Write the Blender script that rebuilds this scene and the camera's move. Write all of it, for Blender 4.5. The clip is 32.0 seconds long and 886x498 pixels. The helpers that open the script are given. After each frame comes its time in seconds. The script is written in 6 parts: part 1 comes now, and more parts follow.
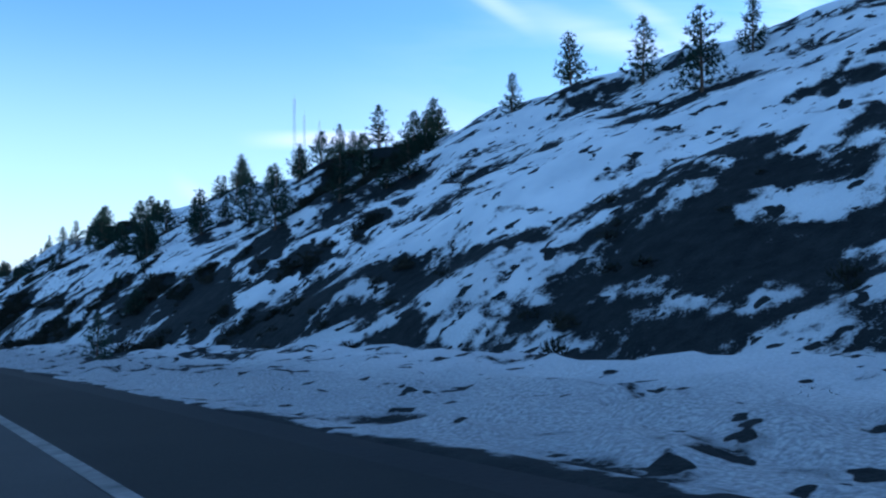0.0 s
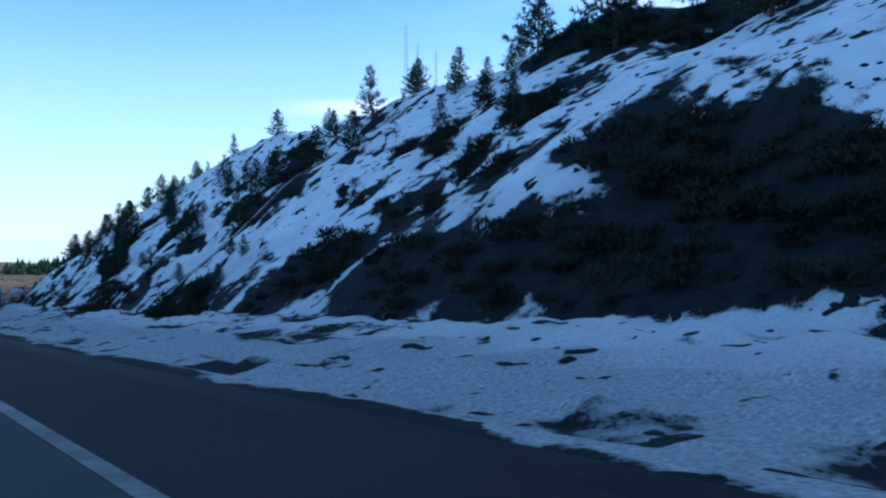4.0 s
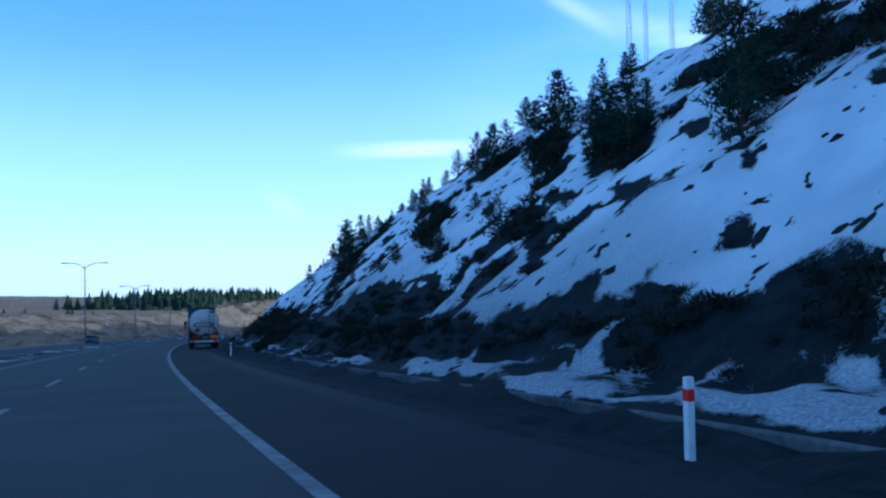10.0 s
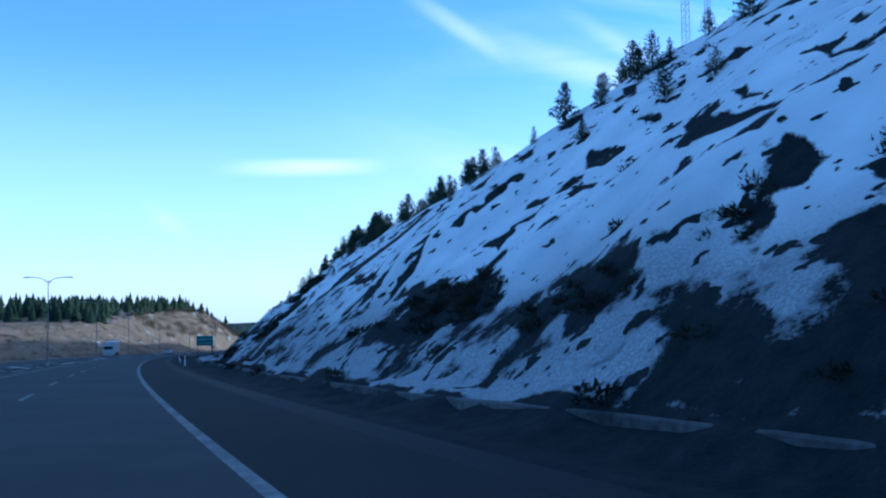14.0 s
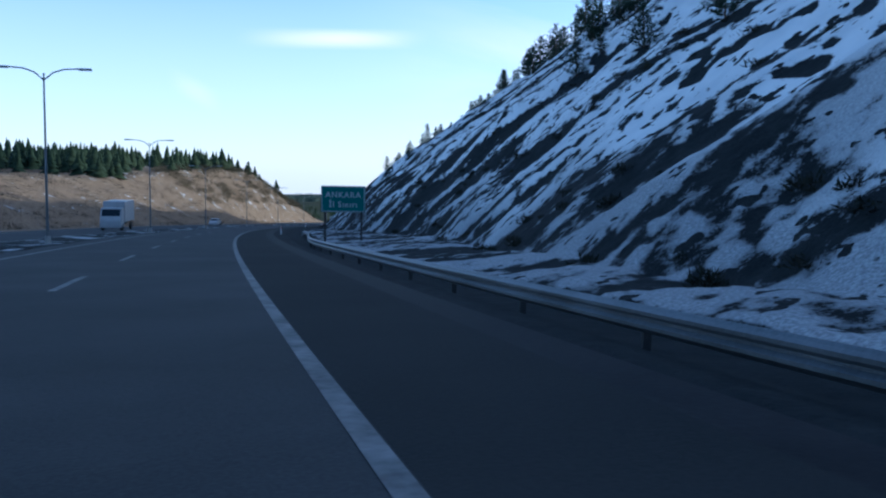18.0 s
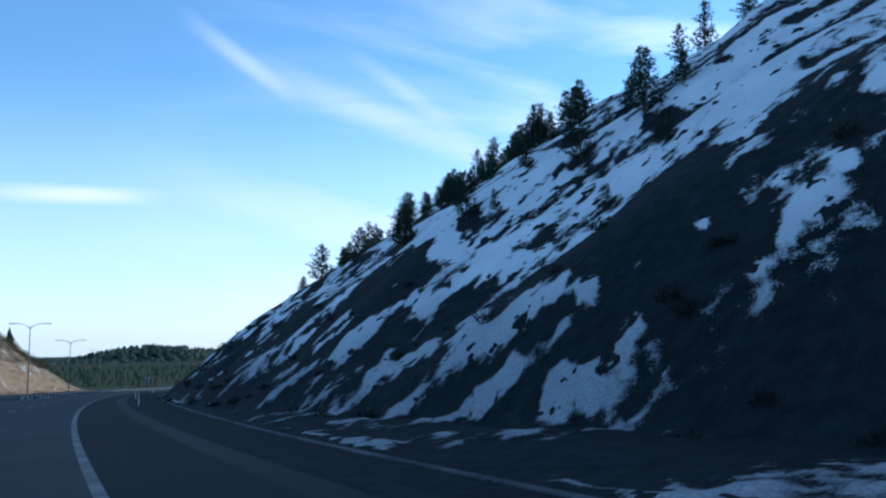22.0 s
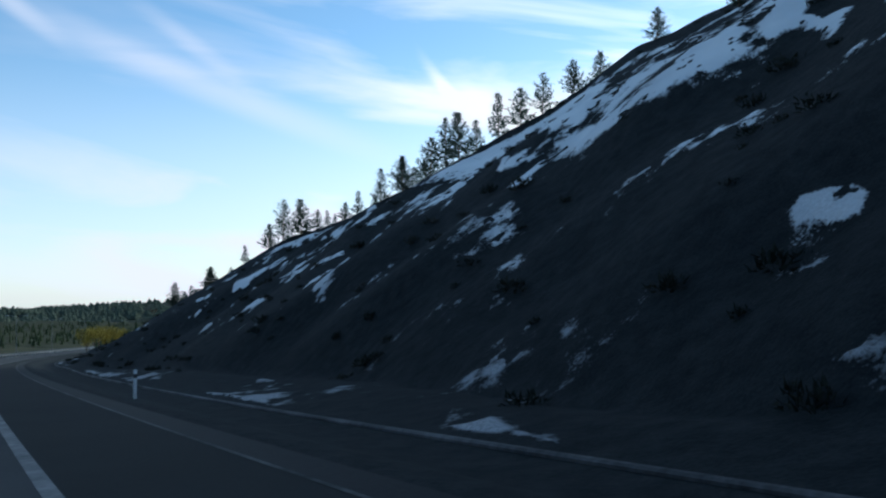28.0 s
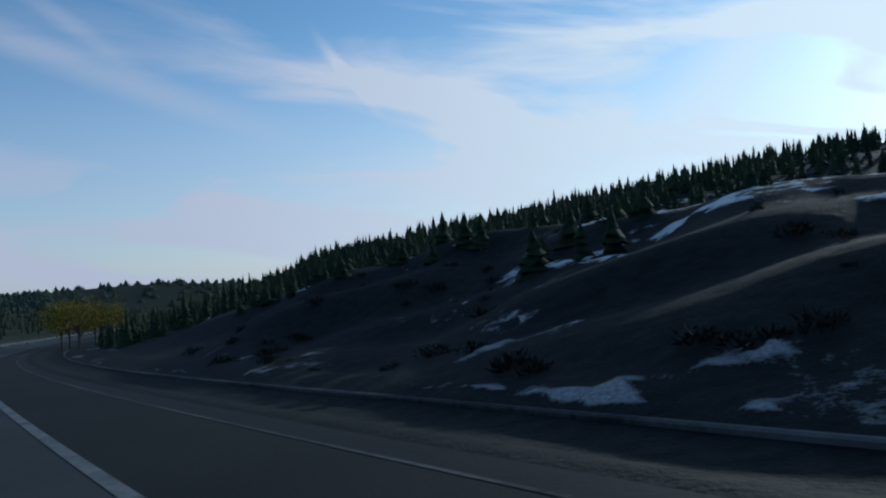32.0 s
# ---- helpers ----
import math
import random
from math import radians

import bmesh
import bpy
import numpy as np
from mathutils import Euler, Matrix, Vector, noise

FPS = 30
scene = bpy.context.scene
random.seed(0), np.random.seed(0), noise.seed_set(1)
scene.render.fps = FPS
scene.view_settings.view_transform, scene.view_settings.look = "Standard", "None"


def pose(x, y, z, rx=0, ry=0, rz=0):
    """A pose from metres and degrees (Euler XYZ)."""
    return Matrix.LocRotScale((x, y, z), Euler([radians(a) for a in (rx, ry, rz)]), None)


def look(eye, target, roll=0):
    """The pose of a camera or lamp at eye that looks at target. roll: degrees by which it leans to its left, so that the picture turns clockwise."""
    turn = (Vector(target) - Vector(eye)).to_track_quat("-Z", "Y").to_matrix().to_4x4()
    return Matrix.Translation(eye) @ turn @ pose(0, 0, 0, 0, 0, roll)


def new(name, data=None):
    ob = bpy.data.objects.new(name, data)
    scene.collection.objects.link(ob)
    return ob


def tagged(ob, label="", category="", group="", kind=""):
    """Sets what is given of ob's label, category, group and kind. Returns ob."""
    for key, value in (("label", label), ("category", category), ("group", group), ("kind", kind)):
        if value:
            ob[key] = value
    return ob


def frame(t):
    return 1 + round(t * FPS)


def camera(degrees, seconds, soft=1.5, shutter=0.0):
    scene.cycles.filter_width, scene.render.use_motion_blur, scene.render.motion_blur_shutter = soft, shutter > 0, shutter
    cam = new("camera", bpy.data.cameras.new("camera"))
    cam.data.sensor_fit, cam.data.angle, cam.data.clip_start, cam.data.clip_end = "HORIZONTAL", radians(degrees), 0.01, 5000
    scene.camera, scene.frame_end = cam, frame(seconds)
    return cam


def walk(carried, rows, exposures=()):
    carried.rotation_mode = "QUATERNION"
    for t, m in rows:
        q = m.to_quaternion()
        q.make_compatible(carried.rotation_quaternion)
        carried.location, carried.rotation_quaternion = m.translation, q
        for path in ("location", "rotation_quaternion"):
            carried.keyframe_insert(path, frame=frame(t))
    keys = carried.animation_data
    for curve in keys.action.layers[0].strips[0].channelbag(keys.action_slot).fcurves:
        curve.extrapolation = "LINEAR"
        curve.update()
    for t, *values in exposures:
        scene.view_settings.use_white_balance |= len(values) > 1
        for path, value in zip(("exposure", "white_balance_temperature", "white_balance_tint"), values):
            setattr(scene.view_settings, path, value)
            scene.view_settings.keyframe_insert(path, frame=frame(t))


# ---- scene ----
cam = camera(53.8, 32.0, soft=2.2)
PATH = [
    (0.0, pose(-0.38, 0.00, 1.30, 91.25, 0.46, -32.80)),
    (0.5, pose(-0.38, 13.34, 0.45, 90.86, -0.30, -31.26)),
    (1.0, pose(-0.53, 26.67, -0.40, 90.18, -0.45, -27.19)),
    (1.5, pose(-0.87, 40.00, -1.25, 89.57, 0.44, -26.71)),
    (2.0, pose(-1.43, 53.33, -2.09, 89.23, 1.66, -25.74)),
    (2.5, pose(-2.24, 66.64, -2.92, 89.49, 1.56, -26.07)),
    (4.5, pose(-6.15, 119.85, -6.23, 89.12, 0.08, -31.49)),
    (5.0, pose(-6.75, 133.18, -7.05, 89.04, -0.23, -30.76)),
    (5.5, pose(-7.16, 146.52, -7.86, 91.69, 2.07, -26.64)),
    (6.0, pose(-7.44, 159.85, -8.67, 91.25, 1.46, -29.67)),
    (6.5, pose(-7.61, 173.18, -9.48, 90.33, 0.35, -28.11)),
    (7.0, pose(-7.61, 186.52, -10.28, 92.31, -0.72, -30.01)),
    (7.5, pose(-7.36, 199.85, -11.08, 91.03, -0.10, -25.88)),
    (8.0, pose(-6.82, 213.18, -11.87, 91.89, -0.09, -26.16)),
    (8.5, pose(-6.01, 226.50, -12.66, 91.61, 0.12, -25.30)),
    (9.0, pose(-4.97, 239.80, -13.45, 93.38, 0.42, -25.84)),
    (9.5, pose(-3.73, 253.09, -14.23, 92.95, 0.63, -26.51)),
    (10.0, pose(-2.29, 266.35, -15.01, 91.86, 1.00, -27.32)),
    (10.5, pose(-0.67, 279.59, -15.78, 92.90, 1.19, -28.71)),
    (11.0, pose(1.13, 292.82, -16.55, 92.61, 1.54, -30.09)),
    (11.5, pose(3.12, 306.01, -17.32, 92.66, 1.24, -30.56)),
    (12.0, pose(5.30, 319.17, -18.08, 92.80, 0.88, -30.08)),
    (12.5, pose(7.66, 332.31, -18.84, 92.73, 0.52, -30.60)),
    (13.0, pose(10.20, 345.41, -19.59, 93.04, 0.93, -31.48)),
    (13.5, pose(12.89, 358.47, -20.34, 92.85, 0.82, -32.75)),
    (15.5, pose(25.10, 410.42, -23.31, 94.45, 1.45, -41.27)),
    (16.0, pose(28.53, 423.31, -24.04, 94.18, 1.44, -43.01)),
    (16.5, pose(32.13, 436.16, -24.77, 90.55, 0.78, -35.12)),
    (17.0, pose(35.88, 448.96, -25.50, 87.98, 0.61, -32.43)),
    (17.5, pose(39.74, 461.72, -26.23, 90.78, 0.57, -36.29)),
    (18.0, pose(43.66, 474.47, -26.97, 85.03, -0.82, -32.65)),
    (18.5, pose(47.61, 487.21, -27.70, 86.62, 1.25, -31.05)),
    (19.0, pose(51.64, 499.92, -28.43, 87.24, 0.20, -37.80)),
    (19.5, pose(55.80, 512.60, -29.17, 88.68, -0.61, -41.25)),
    (20.0, pose(60.17, 525.20, -29.90, 92.51, -3.29, -44.91)),
    (20.5, pose(64.80, 537.70, -30.64, 91.37, -1.26, -48.03)),
    (21.0, pose(69.69, 550.11, -31.38, 89.46, -0.34, -39.76)),
    (21.5, pose(74.81, 562.42, -32.12, 91.44, -0.65, -45.12)),
    (22.0, pose(80.11, 574.65, -32.86, 95.53, 0.07, -48.85)),
    (22.5, pose(85.60, 586.80, -33.60, 96.42, -0.87, -51.67)),
    (23.0, pose(91.30, 598.85, -34.34, 96.58, -0.32, -52.39)),
    (23.5, pose(97.19, 610.81, -35.08, 96.74, -0.88, -53.91)),
    (24.0, pose(103.27, 622.67, -35.82, 94.65, -0.42, -52.72)),
    (24.5, pose(109.52, 634.45, -36.57, 91.61, -0.22, -52.71)),
    (25.0, pose(115.92, 646.15, -37.31, 91.49, -0.22, -53.55)),
    (25.5, pose(122.44, 657.77, -38.06, 90.16, -0.56, -55.57)),
    (27.5, pose(149.81, 703.55, -41.05, 91.02, -0.17, -61.01)),
    (28.0, pose(156.89, 714.85, -41.80, 92.88, 0.70, -62.46)),
    (28.5, pose(164.03, 726.11, -42.55, 94.03, -0.48, -66.38)),
    (29.0, pose(171.25, 737.33, -43.30, 93.98, -1.56, -68.89)),
    (29.5, pose(178.58, 748.48, -44.06, 94.74, 0.29, -69.55)),
    (30.0, pose(186.06, 759.52, -44.81, 93.43, 0.07, -67.65)),
    (30.5, pose(193.72, 770.45, -45.56, 92.30, 0.43, -69.71)),
    (31.0, pose(201.53, 781.27, -46.32, 92.49, 1.36, -71.88)),
    (31.5, pose(209.46, 792.00, -47.08, 91.66, 2.09, -71.81)),
    (32.0, pose(217.48, 802.65, -47.83, 91.18, 3.39, -68.74)),
]
GRADE = [(0.0, 0.16, 4330, -3), (5.2, 0.2, 4350, -3), (6.2, 0.13, 3930, 0), (16.0, 0.1, 3910, 0), (17.0, 0.08, 4100, 3), (18.0, 0.08, 4500, 1),
         (20.5, 0.02, 4700, -4), (22.0, -0.02, 4480, -4), (24.0, -0.12, 4420, -3), (25.0, -0.2, 4850, -5), (28.0, -0.2, 5100, -7), (29.0, -0.38, 4900, -6), (30.5, -0.6, 4800, -5), (32.0, -1.15, 4720, -5)]
walk(cam, PATH, GRADE)

# ---- sky and sun ----
SUN_AZ, SUN_EL = 104.0, 14.0          # clockwise from +y, degrees
world = bpy.data.worlds.new("sky_world")
scene.world = world
world.use_nodes = True
wn, wl = world.node_tree.nodes, world.node_tree.links
wn.clear()


def wmath(op, a, b=None):
    n = wn.new("ShaderNodeMath")
    n.operation = op
    for i, v in enumerate((a, b)):
        if v is None:
            continue
        if isinstance(v, (int, float)):
            n.inputs[i].default_value = v
        else:
            wl.new(v, n.inputs[i])
    return n.outputs[0]


sky = wn.new("ShaderNodeTexSky")
sky.sky_type = 'NISHITA'
sky.sun_disc = False
sky.sun_elevation = radians(SUN_EL)
sky.sun_rotation = radians(SUN_AZ)
sky.altitude = 1500
sky.air_density, sky.dust_density, sky.ozone_density = 1.0, 1.2, 1.5
geo = wn.new("ShaderNodeTexCoord")
sep = wn.new("ShaderNodeSeparateXYZ")
wl.new(geo.outputs["Generated"], sep.inputs[0])
X_, Y_, Z_ = sep.outputs
AZ = wmath("MULTIPLY", wmath("ARCTAN2", X_, Y_), 57.2958)      # clockwise from +y
EL = wmath("MULTIPLY", wmath("ARCSINE", Z_), 57.2958)


def soft_bump(value, centre, half):
    """1 at the centre, 0 past half, with smooth flanks."""
    d = wmath("DIVIDE", wmath("ABSOLUTE", wmath("SUBTRACT", value, centre)), half)
    d = wmath("MINIMUM", d, 1.0)
    k = wmath("SUBTRACT", 1.0, wmath("MULTIPLY", d, d))
    return wmath("MULTIPLY", k, k)


def streak(az, el, slope, width, length, strength):
    """A band of thin cloud: centre, tilt (degrees up per degree of azimuth), half width and half length."""
    line = wmath("ADD", wmath("MULTIPLY", wmath("SUBTRACT", AZ, az), slope), el)
    return wmath("MULTIPLY", wmath("MULTIPLY", soft_bump(wmath("SUBTRACT", EL, line), 0.0, width), soft_bump(AZ, az, length)), strength)


# wisps: noise stretched along the horizon
comb = wn.new("ShaderNodeCombineXYZ")
wl.new(wmath("MULTIPLY", AZ, 0.05), comb.inputs[0])
wl.new(wmath("ADD", wmath("MULTIPLY", EL, 0.22), wmath("MULTIPLY", AZ, 0.03)), comb.inputs[1])
wisps = wn.new("ShaderNodeTexNoise")
wl.new(comb.outputs[0], wisps.inputs["Vector"])
wisps.inputs["Scale"].default_value = 1.0
wisps.inputs["Detail"].default_value = 6
wisps.inputs["Distortion"].default_value = 0.6
wisp = wmath("MULTIPLY", wmath("MAXIMUM", wmath("SUBTRACT", wisps.outputs[0], 0.47), 0.0), 4.0)
# more cloud towards the sun and the horizon
near_sun = soft_bump(AZ, SUN_AZ - 6, 75.0)
low = soft_bump(EL, 3.0, 15.0)
wisp = wmath("MULTIPLY", wisp, wmath("ADD", wmath("MULTIPLY", near_sun, 1.15), wmath("MULTIPLY", low, wmath("MULTIPLY", near_sun, 2.0))))
bank = wmath("MULTIPLY", soft_bump(EL, 0.0, 17.0), wmath("ADD", 0.44, wmath("MULTIPLY", near_sun, 0.36)))
lines = [streak(25.5, 8.4, 0.02, 0.75, 6.5, 0.6), streak(16.9, 4.9, -0.5, 1.0, 1.8, 0.22), streak(48.0, 12.9, -0.34, 1.5, 14.0, 0.38),
         streak(35.5, 17.4, -0.62, 1.0, 4.5, 0.30), streak(46.5, 15.6, -0.65, 1.0, 5.0, 0.2), streak(63.2, 12.8, -1.2, 0.9, 2.6, 0.55),
         streak(91.0, 14.5, 0.8, 4.0, 9.0, 0.6), streak(76.0, 6.5, 0.1, 3.5, 22.0, 0.35)]
total = wmath("ADD", wmath("ADD", wisp, bank), 0.05)      # a thin veil everywhere
ragged = wmath("MULTIPLY", wisps.outputs[0], 2.0)
for s_ in lines:
    total = wmath("ADD", total, wmath("MULTIPLY", s_, ragged))
total = wmath("MINIMUM", total, 0.95)
glow = wn.new("ShaderNodeMixRGB")
glow.inputs[1].default_value = (6.1, 5.05, 5.2, 1)
glow.inputs[2].default_value = (10.0, 8.9, 8.0, 1)
wl.new(soft_bump(AZ, SUN_AZ, 60.0), glow.inputs[0])
mix = wn.new("ShaderNodeMixRGB")
wl.new(total, mix.inputs[0])
wl.new(sky.outputs[0], mix.inputs[1])
wl.new(glow.outputs[0], mix.inputs[2])
bg = wn.new("ShaderNodeBackground")
bg.inputs[1].default_value = 0.2
wl.new(mix.outputs[0], bg.inputs[0])
wo = wn.new("ShaderNodeOutputWorld")
wl.new(bg.outputs[0], wo.inputs[0])

sun_data = bpy.data.lights.new("sun", "SUN")
sun_data.energy, sun_data.angle, sun_data.color = 4.0, radians(0.6), (1.0, 0.86, 0.68)
sun = new("sun", sun_data)
sa, se = radians(SUN_AZ), radians(SUN_EL)
sun_way = Vector((math.sin(sa) * math.cos(se), math.cos(sa) * math.cos(se), math.sin(se)))
sun.matrix_world = look(sun_way * 300, (0, 0, 0))

# ---- the road's line: distance along it, offset to the right, height above it ----
SPEED = 26.679
K_S = np.array([-8, 0, 4, 8, 12, 16, 20, 24, 28, 32, 36, 44, 60, 90.]) * SPEED
K_H = np.array([0, 0.0, 4.29, -3.28, -9.77, -14.95, -19.63, -27.62, -32.63, -37.19, -45, -60, -75, -75])
S_LINE = np.arange(-200.0, 2000.0, 1.0)


def glide(x, kx, kv):
    i = np.clip(np.searchsorted(kx, x, side="right") - 1, 0, len(kx) - 2)
    m = np.gradient(kv, kx)
    w = kx[i + 1] - kx[i]
    u = np.clip((x - kx[i]) / w, 0, 1)
    return ((2 * u**3 - 3 * u**2 + 1) * kv[i] + (u**3 - 2 * u**2 + u) * w * m[i] + (-2 * u**3 + 3 * u**2) * kv[i + 1] + (u**3 - u**2) * w * m[i + 1])


# heading as the walk was fitted, on knots four seconds apart
_m = np.gradient(K_H[1:10], K_S[1:10])


def heading(s):
    h = glide(s, K_S, K_H)
    inside = (s >= 0) & (s <= K_S[9])
    i = np.clip(np.searchsorted(K_S[1:10], s, side="right") - 1, 0, 7)
    w = K_S[2] - K_S[1]
    u = np.clip((s - K_S[1:10][i]) / w, 0, 1)
    v = K_H[1:10]
    f = ((2 * u**3 - 3 * u**2 + 1) * v[i] + (u**3 - 2 * u**2 + u) * w * _m[i] + (-2 * u**3 + 3 * u**2) * v[i + 1] + (u**3 - u**2) * w * _m[i + 1])
    return np.radians(np.where(inside, f, h))


LINE_H = heading(S_LINE)
_mid = (LINE_H[1:] + LINE_H[:-1]) / 2
LINE_X = np.concatenate([[0], np.cumsum(-np.sin(_mid))])
LINE_Y = np.concatenate([[0], np.cumsum(np.cos(_mid))])
_g = np.interp(S_LINE, [0, 16 * SPEED, 32 * SPEED, 1300, 1500], [0.0640, 0.0547, 0.0568, 0.02, 0.0])
LINE_Z = np.concatenate([[0], -np.cumsum((_g[1:] + _g[:-1]) / 2)])
_k = int(np.argmin(abs(S_LINE)))
LINE_X, LINE_Y, LINE_Z = LINE_X - LINE_X[_k], LINE_Y - LINE_Y[_k], LINE_Z - LINE_Z[_k]


def spot(s, d, h=0.0):
    """World place at s along the road, d to its right, h above it (numbers or arrays)."""
    a = np.interp(s, S_LINE, LINE_H)
    return (np.interp(s, S_LINE, LINE_X) + d * np.cos(a), np.interp(s, S_LINE, LINE_Y) + d * np.sin(a), np.interp(s, S_LINE, LINE_Z) + h)


def yaw_at(s):
    return math.degrees(float(np.interp(s, S_LINE, LINE_H)))


def smooth(a, b, x):
    u = np.clip((x - a) / (b - a), 0, 1)
    return u * u * (3 - 2 * u)


# the cutting's shape, along the road
P_S = np.array([-150, 0, 130, 180, 200, 230, 300, 360, 425, 455, 500, 540, 560, 600, 650, 700, 750, 775, 800, 815, 828, 838, 846, 853, 863, 880, 900, 940, 980, 1020, 1160, 1300, 1900.])
P_TOE = np.array([15, 15, 15, 14.5, 14, 12, 9, 8.5, 8.5, 8.5, 11, 15, 15, 12, 8.5, 8.5, 10, 12, 11, 10, 9, 9, 9, 9, 9, 10, 10, 12, 18, 20, 15, 10, 10.])
P_TOP = np.array([42] * 18 + [41, 33, 26, 24, 24, 24, 24, 24, 24, 60, 150, 185, 160, 60, 60.])
P_HIGH = np.array([15.5, 15.8, 17.8, 18, 19.8, 22.5, 23.3, 24, 24.3, 21.8, 21.4, 22.6, 24.4, 25, 24.2, 23.6, 23.9, 22.3, 19.6, 13.6, 10.7, 8.5, 6.0, 4.5, 4.2, 4.0, 4.4, 9, 24.5, 33, 33, 28, 26.])


def wave(x, y, size, seed=0.0):
    """Cheap smooth noise in -1..1 from sines, for arrays."""
    a = x / size + seed
    b = y / size - seed * 1.7
    return (np.sin(a * 2.1 + 1.3 * np.sin(b * 1.7 + seed)) + np.sin(b * 2.3 + 1.1 * np.sin(a * 1.9 - seed)) + np.sin((a + b) * 1.4 + seed * 3)) / 3


def vnoise(x, y, seed=0.0):
    """Value noise in -1..1 on a unit grid."""
    xi, yi = np.floor(x), np.floor(y)
    fx, fy = x - xi, y - yi
    fx, fy = fx * fx * (3 - 2 * fx), fy * fy * (3 - 2 * fy)

    def rnd(a, b):
        v = np.sin(a * 127.1 + b * 311.7 + seed * 74.7) * 43758.5453
        return v - np.floor(v)

    v0 = rnd(xi, yi) * (1 - fx) + rnd(xi + 1, yi) * fx
    v1 = rnd(xi, yi + 1) * (1 - fx) + rnd(xi + 1, yi + 1) * fx
    return 2 * (v0 * (1 - fy) + v1 * fy) - 1


def fbm(x, y, seed=0.0, octaves=4):
    return sum(vnoise(x * 2**o + 17.3 * o, y * 2**o - 9.1 * o, seed + o) * 0.55**o for o in range(octaves))


def rise(s, d):
    """Height of the ground above the road's surface."""
    s, d = np.asarray(s, float), np.asarray(d, float)
    toe, top, high = (np.interp(s, P_S, p) for p in (P_TOE, P_TOP, P_HIGH))
    toe = toe + 0.8 * wave(s, s * 0, 14, 2.0)
    high = high + 0.5 * wave(s, s * 0, 22, 5.0)
    u = np.clip((d - toe) / (top - toe), 0, 1)
    face = high * (u ** 0.88)
    past = np.clip(d - top, 0, None)
    back = np.where(past > 0, np.interp(s, [150, 230, 330, 420, 790, 820], [0.17, 0.1, 0.1, 0.17, 0.17, 0.04]) * np.minimum(past, 100), 0)
    bay = smooth(338, 344, s) * (1 - smooth(362, 370, s)) * 1.6      # a lay-by where the tanker stands
    ditch = -0.45 * smooth(4.3 + bay, 6.2 + bay, d) + 0.5 * smooth(6.5, toe, d)
    lumps = 0.22 * np.clip(fbm(s / 1.1, d / 0.9, 6.0, 3) + 0.25, 0, 1) * smooth(5.4, 6.6, d) * (1 - smooth(toe - 1, toe + 2, d)) * (1 - smooth(440, 520, s))
    rough = lumps + smooth(toe - 2, toe + 4, d) * (0.45 * wave(s, d, 3.1, 1.0) + 0.8 * wave(s, d, 8.0, 3.0) * np.minimum(1, past * 0 + 1))
    right = face + back + ditch + rough - 0.07 * (1 - smooth(4.0, 4.5, d))
    # the other side: median, the second carriageway, a low cut bank with woods on it
    lo = np.interp(s, [-150, 300, 430, 520, 620, 700, 750, 800, 840, 875, 895, 1900], [2, 3, 5, 7, 8, 11, 16, 19.5, 20, 12, 1, 1])
    v = np.clip((-d - 27) / 20, 0, 1)
    left = lo * v ** 0.8 + smooth(27, 32, -d) * (0.5 * wave(s, d, 6, 4.0) + 0.5 * wave(s, d, 2.6, 7.0) * v) + 0.025 * np.clip(-d - 47, 0, 200)
    left = left - 0.25 * smooth(6.9, 8.0, -d) * (1 - smooth(10.0, 11.0, -d))
    return np.where(d >= 0, right, left)


# ---- materials ----
def node(m, kind):
    return m.node_tree.nodes.new(kind)


